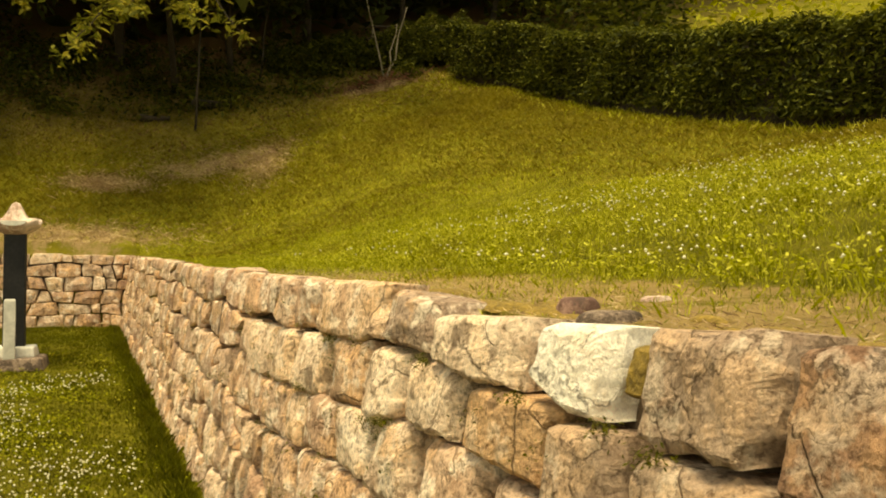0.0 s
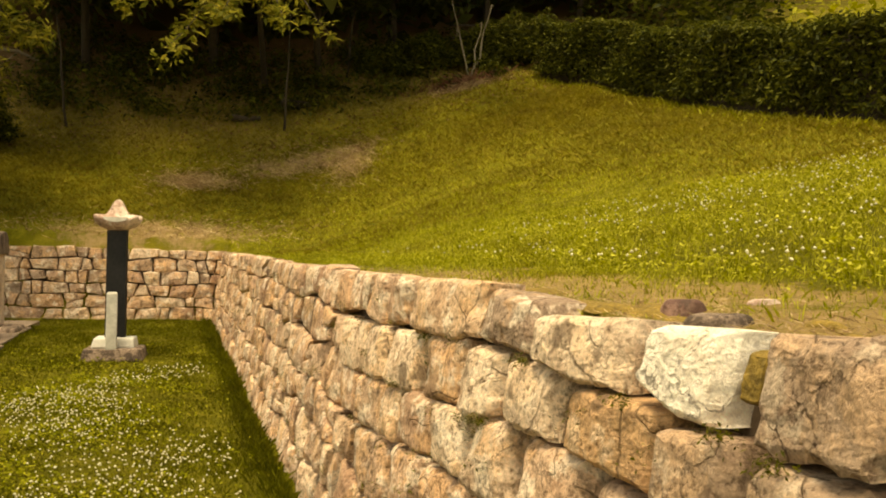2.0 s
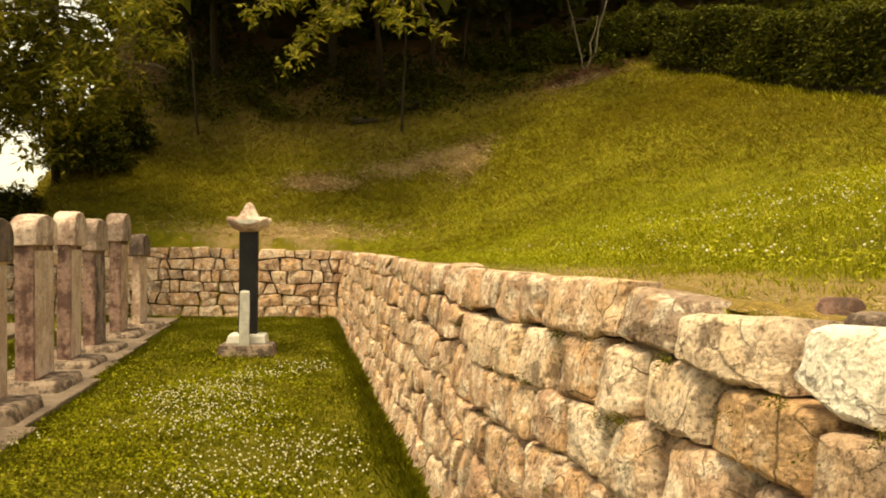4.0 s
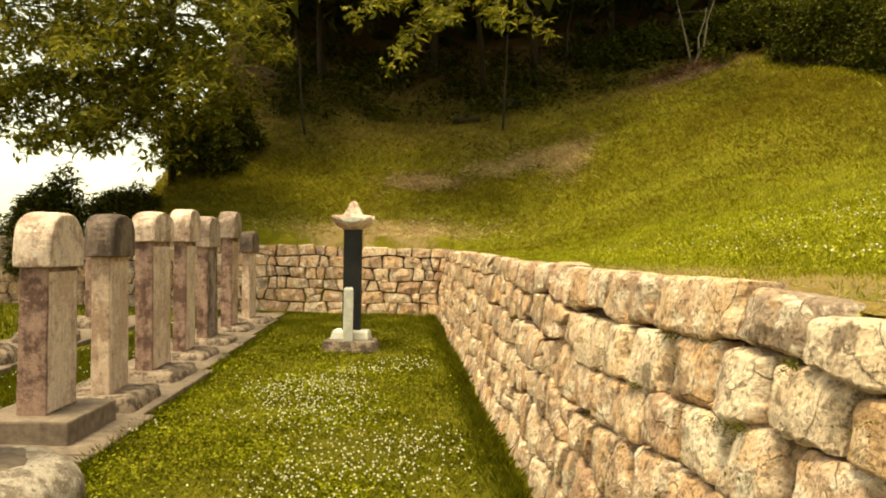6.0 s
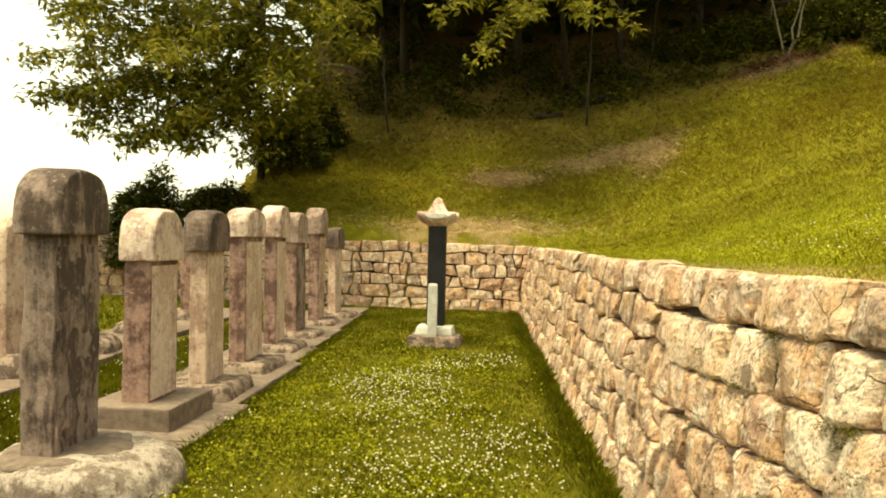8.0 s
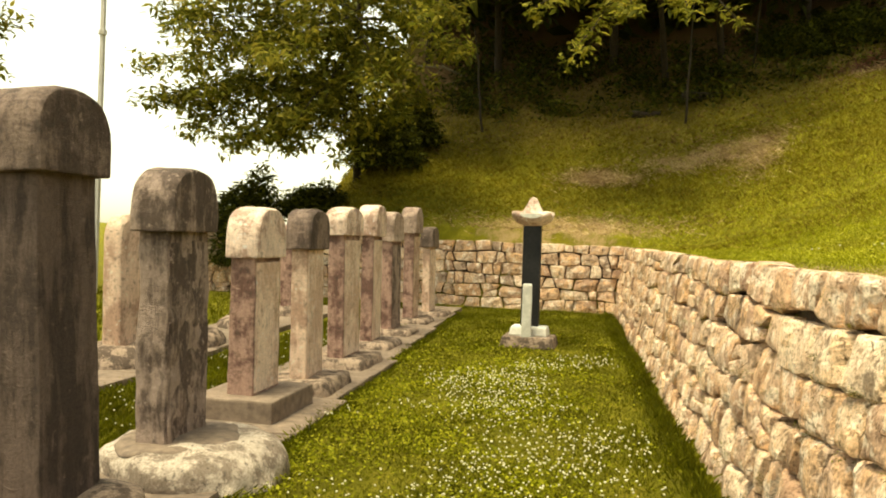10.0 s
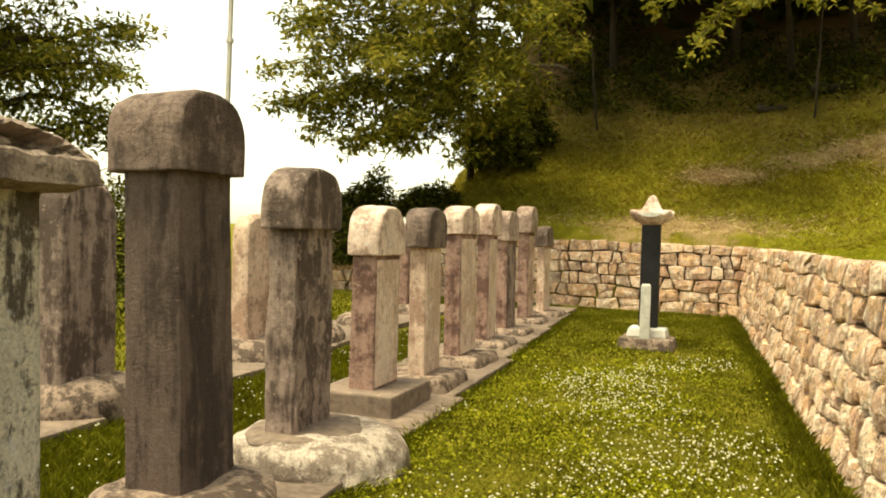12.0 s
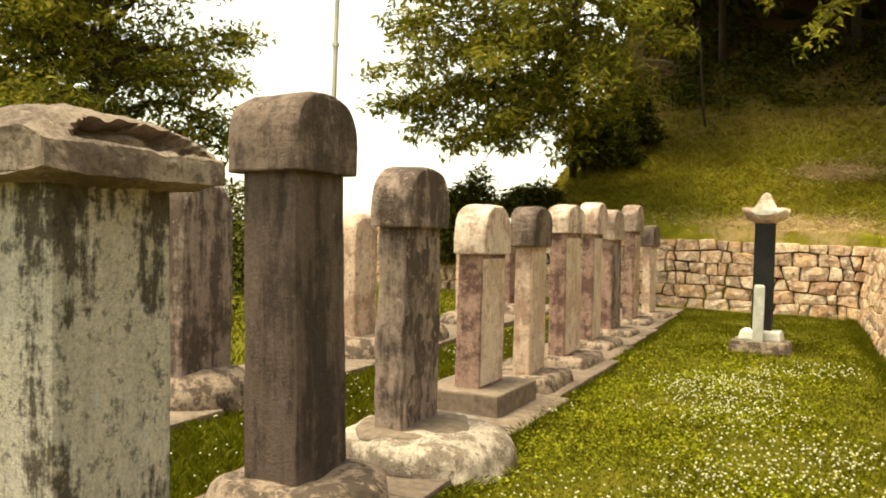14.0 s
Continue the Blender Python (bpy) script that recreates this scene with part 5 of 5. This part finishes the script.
    hid = np.zeros(n, bool)
    for cx, cy, rx, ry, tu in SPOTS[:3] + SPOTS[5:]:
        u, v = (x - cx) * math.cos(tu) + (y - cy) * math.sin(tu), (y - cy) * math.cos(tu) - (x - cx) * math.sin(tu)
        hid |= (u / rx) ** 2 + (v / ry) ** 2 < rs.uniform(0.0, 1.4, n)
    x, y = x[~hid], y[~hid]
    # ragged weeds along the hedge's foot
    hy = rs.uniform(5, 26.6, 7000)
    hx = np.interp(hy, [p[1] for p in HEDGE], [p[0] for p in HEDGE]) - 0.55 - np.abs(rs.normal(0, 0.45, 7000))
    parts.append(blades(hx, hy, height(hx, hy), 0.07 + 0.14 * rs.uniform(0, 1, 7000) ** 2, 0.012, rs, 0.6)[::2])
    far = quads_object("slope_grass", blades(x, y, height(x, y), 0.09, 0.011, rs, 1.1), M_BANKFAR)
    tagged(far, "dull olive grass on the upper slope, darkened for shade", "grass", kind="stuff")
    bank = quads_object("bank_grass", np.concatenate(parts), M_GRASS)
    tagged(bank, "rough yellow-green grass and weeds on the bank", "grass", kind="stuff")
    # moss and dry straw on the wall's crown
    n = 12000
    y = 0.2 + 7 * rs.uniform(0, 1, n)
    x = face_x(y, 1.5) + 0.15 + np.abs(rs.normal(0, 0.35, n))
    hay = [blades(x, y, height(x, y) + 0.004, 0.014, 0.0016, rs, 2.4)]
    for cx, cy, rx, ry, tu in SPOTS[:3] + SPOTS[5:]:
        m = 1700
        u, v = rs.normal(0, 0.6, m) * rx, rs.normal(0, 0.7, m) * ry
        x, y = cx + u * math.cos(tu) - v * math.sin(tu), cy + u * math.sin(tu) + v * math.cos(tu)
        hay.append(blades(x, y, height(x, y) + 0.03, 0.07, 0.010, rs, 2.4))
    tagged(quads_object("dry_straw", np.concatenate(hay), M_HAY), "scattered dry straw and cut grass on the bank", "straw", kind="stuff")


def build_clover():
    rs = np.random.RandomState(31)
    x, y = scatter(5200, -2.3, 0.5, 2.6, 11.5, rs, 1.2)
    clump = np.sin(x * 2.1 + 1.2 + 0.7 * np.sin(y * 1.4)) * np.sin(y * 1.25 + 0.4) + 0.8 * np.exp(-((x + 0.95) / 0.6) ** 2)
    ok = (clump + rs.uniform(-0.8, 0.5, len(x)) - 0.5 * smooth01(7.5, 11, y) > 0.35) & (x < face_x(y, 0) - 0.35) & (x > -2.05 - 0.045 * (y - 1)) & ~((np.abs(x + 0.96) < 0.5) & (np.abs(y - 12.4) < 0.6))
    x, y = x[ok], y[ok]
    x2, y2 = rs.uniform(-4.6, -3.3, 350), rs.uniform(3, 16, 350)
    k3 = 62
    cx, cy = np.repeat(2.2 + 7 * rs.uniform(0, 1, k3), 16), np.repeat(1.2 + 6.8 * rs.uniform(0, 1, k3) ** 1.2, 16)
    x3, y3 = cx + rs.normal(0, 0.6, len(cx)), cy + rs.normal(0, 0.6, len(cx))
    ok = x3 > 1.9
    x, y = np.concatenate([x, x2, x3[ok]]), np.concatenate([y, y2, y3[ok]])
    z = height(x, y) + rs.uniform(0.05, 0.09, len(x)) + np.where(x > 1.2, 0.05, 0)
    r = (rs.uniform(0.005, 0.010, len(x)) + 0.0004 * y) * np.where(x > 1.2, 0.95, 1.0)
    verts, faces = [], []
    ring = [(math.cos(a), math.sin(a)) for a in (0, 1.257, 2.513, 3.770, 5.027)]
    for px, py, pz, pr in zip(x, y, z, r):
        o = len(verts)
        verts.append((px, py, pz + pr))
        verts += [(px + pr * a, py + pr * b_, pz) for a, b_ in ring]
        verts.append((px, py, pz - 0.7 * pr))
        faces += [(o, o + 1 + k, o + 1 + (k + 1) % 5) for k in range(5)] + [(o + 6, o + 1 + (k + 1) % 5, o + 1 + k) for k in range(5)]
    ob = mesh_object("clover_flowers", verts, faces, M_FLOWER, smooth=True)
    tagged(ob, "white clover flower heads scattered over the lawn", "flowers", kind="stuff")


def build_crown_stones():
    """Loose stones and moss cushions on the wall's crown."""
    for x, y, sx, sy, sz, mat, label in ((1.40, 1.75, 0.13, 0.10, 0.055, M_RUSTST, "dark reddish loose stone on the wall's crown"),
                                        (1.75, 1.85, 0.10, 0.07, 0.025, M_CAP, "small pale flat stone in the bare earth"),
                                        (1.34, 1.50, 0.18, 0.13, 0.04, M_PLINTH, "flat grey stone bedded in the earth")):
        s = part("loose_stone", rock(sx, sy, sz, 0.008, x * 7), mat, smooth=True)
        s.location = (x, y, gz(x, y) - 0.012)
        tagged(s, label, "stone")
    rs = random.Random(8)
    verts, faces = [], []
    for i in range(80):
        y = 0.3 + 4.5 * rs.random()
        x = float(face_x(y, 1.5)) + 0.15 + 0.3 * rs.random() ** 2
        r, h = rs.uniform(0.03, 0.10), rs.uniform(0.012, 0.032)
        o, z = len(verts), gz(x, y)
        for k in range(4):
            for a in range(9):
                t = k / 3 * math.pi / 2
                rr = r * math.cos(t) * (1 + 0.25 * math.sin(a * 2.2 + i))
                verts.append((x + rr * math.cos(a * 0.698), y + 1.7 * rr * math.sin(a * 0.698), z - 0.01 + h * math.sin(t)))
        faces += [(o + k * 9 + a, o + k * 9 + (a + 1) % 9, o + (k + 1) * 9 + (a + 1) % 9, o + (k + 1) * 9 + a) for k in range(3) for a in range(9)]
    tagged(mesh_object("moss", verts, faces, M_MOSS, smooth=True), "ochre-green moss cushions along the wall's crown", "moss", kind="stuff")


def build_wall_weeds():
    """Small tufts rooted in the wall's joints."""
    rs = np.random.RandomState(17)
    s, z = rs.uniform(0.8, 14, 170), rs.uniform(0.15, 1.45, 170)
    c = np.stack([face_x(s, z) - 0.005, s, z], -1)
    tufts = fans(c, 30, 0.015, rs, 0.03)
    # fuller moss and weed cushions in the open joints of the near beds
    s = np.array([1.10, 1.48, 0.95, 2.05, 2.30, 2.46, 3.05, 3.40, 3.95])
    z = np.array([1.345, 1.345, 1.325, 1.36, 1.13, 1.11, 1.33, 1.08, 1.15])
    c = np.stack([face_x(s, z) - 0.004, s, z], -1)
    tufts = np.concatenate([tufts, fans(c, 110, 0.013, rs, 0.02)])
    tagged(quads_object("wall_weeds", tufts, M_LAWN), "small green tufts rooted in the wall's joints", "weeds", kind="stuff")


def build_fence():
    """A low rail fence where the hedge ends."""
    root = tagged(new("fence"), "low weathered rail fence beside the hedge's end", "fence")
    a, b_ = Vector((9.9, 31.0, 0)), Vector((12.8, 30.2, 0))
    for i in range(6):
        p = a.lerp(b_, i / 5)
        z = gz(p.x, p.y)
        part("post", limb([(p.x, p.y, z - 0.2), (p.x, p.y, z + 1.15)], 0.03, 0.028, 6), M_BARKPALE, root)
    for h in (0.55, 1.05):
        part("rail", limb([(a.x - 0.2, a.y, gz(a.x, a.y) + h), (b_.x + 0.2, b_.y, gz(b_.x, b_.y) + h)], 0.04, 0.04, 6), M_BARK, root)


def build_mast():
    root = tagged(new("mast"), "slender pale and red lattice radio mast behind the trees", "mast")
    root.location = (-11.15, 16.8, 0)
    for i, m in enumerate((M_MAST, M_MAST, M_MAST, M_MASTRED, M_MAST)):
        part("section", limb([(0, 0, i * 3.0 - 0.1), (0, 0, i * 3.0 + 2.96)], 0.075 - 0.008 * i, 0.068 - 0.008 * i, 8), m, root)
        part("collar", limb([(0, 0, i * 3.0 + 2.9), (0, 0, i * 3.0 + 3.0)], 0.10 - 0.008 * i, 0.10 - 0.008 * i, 8), M_MAST, root)


build_steles()
build_kerbs()
build_pillar()
build_mast()
build_trees()
build_hedge()
build_fence()
build_grass()
build_clover()
build_crown_stones()
build_wall_weeds()
build_walls()
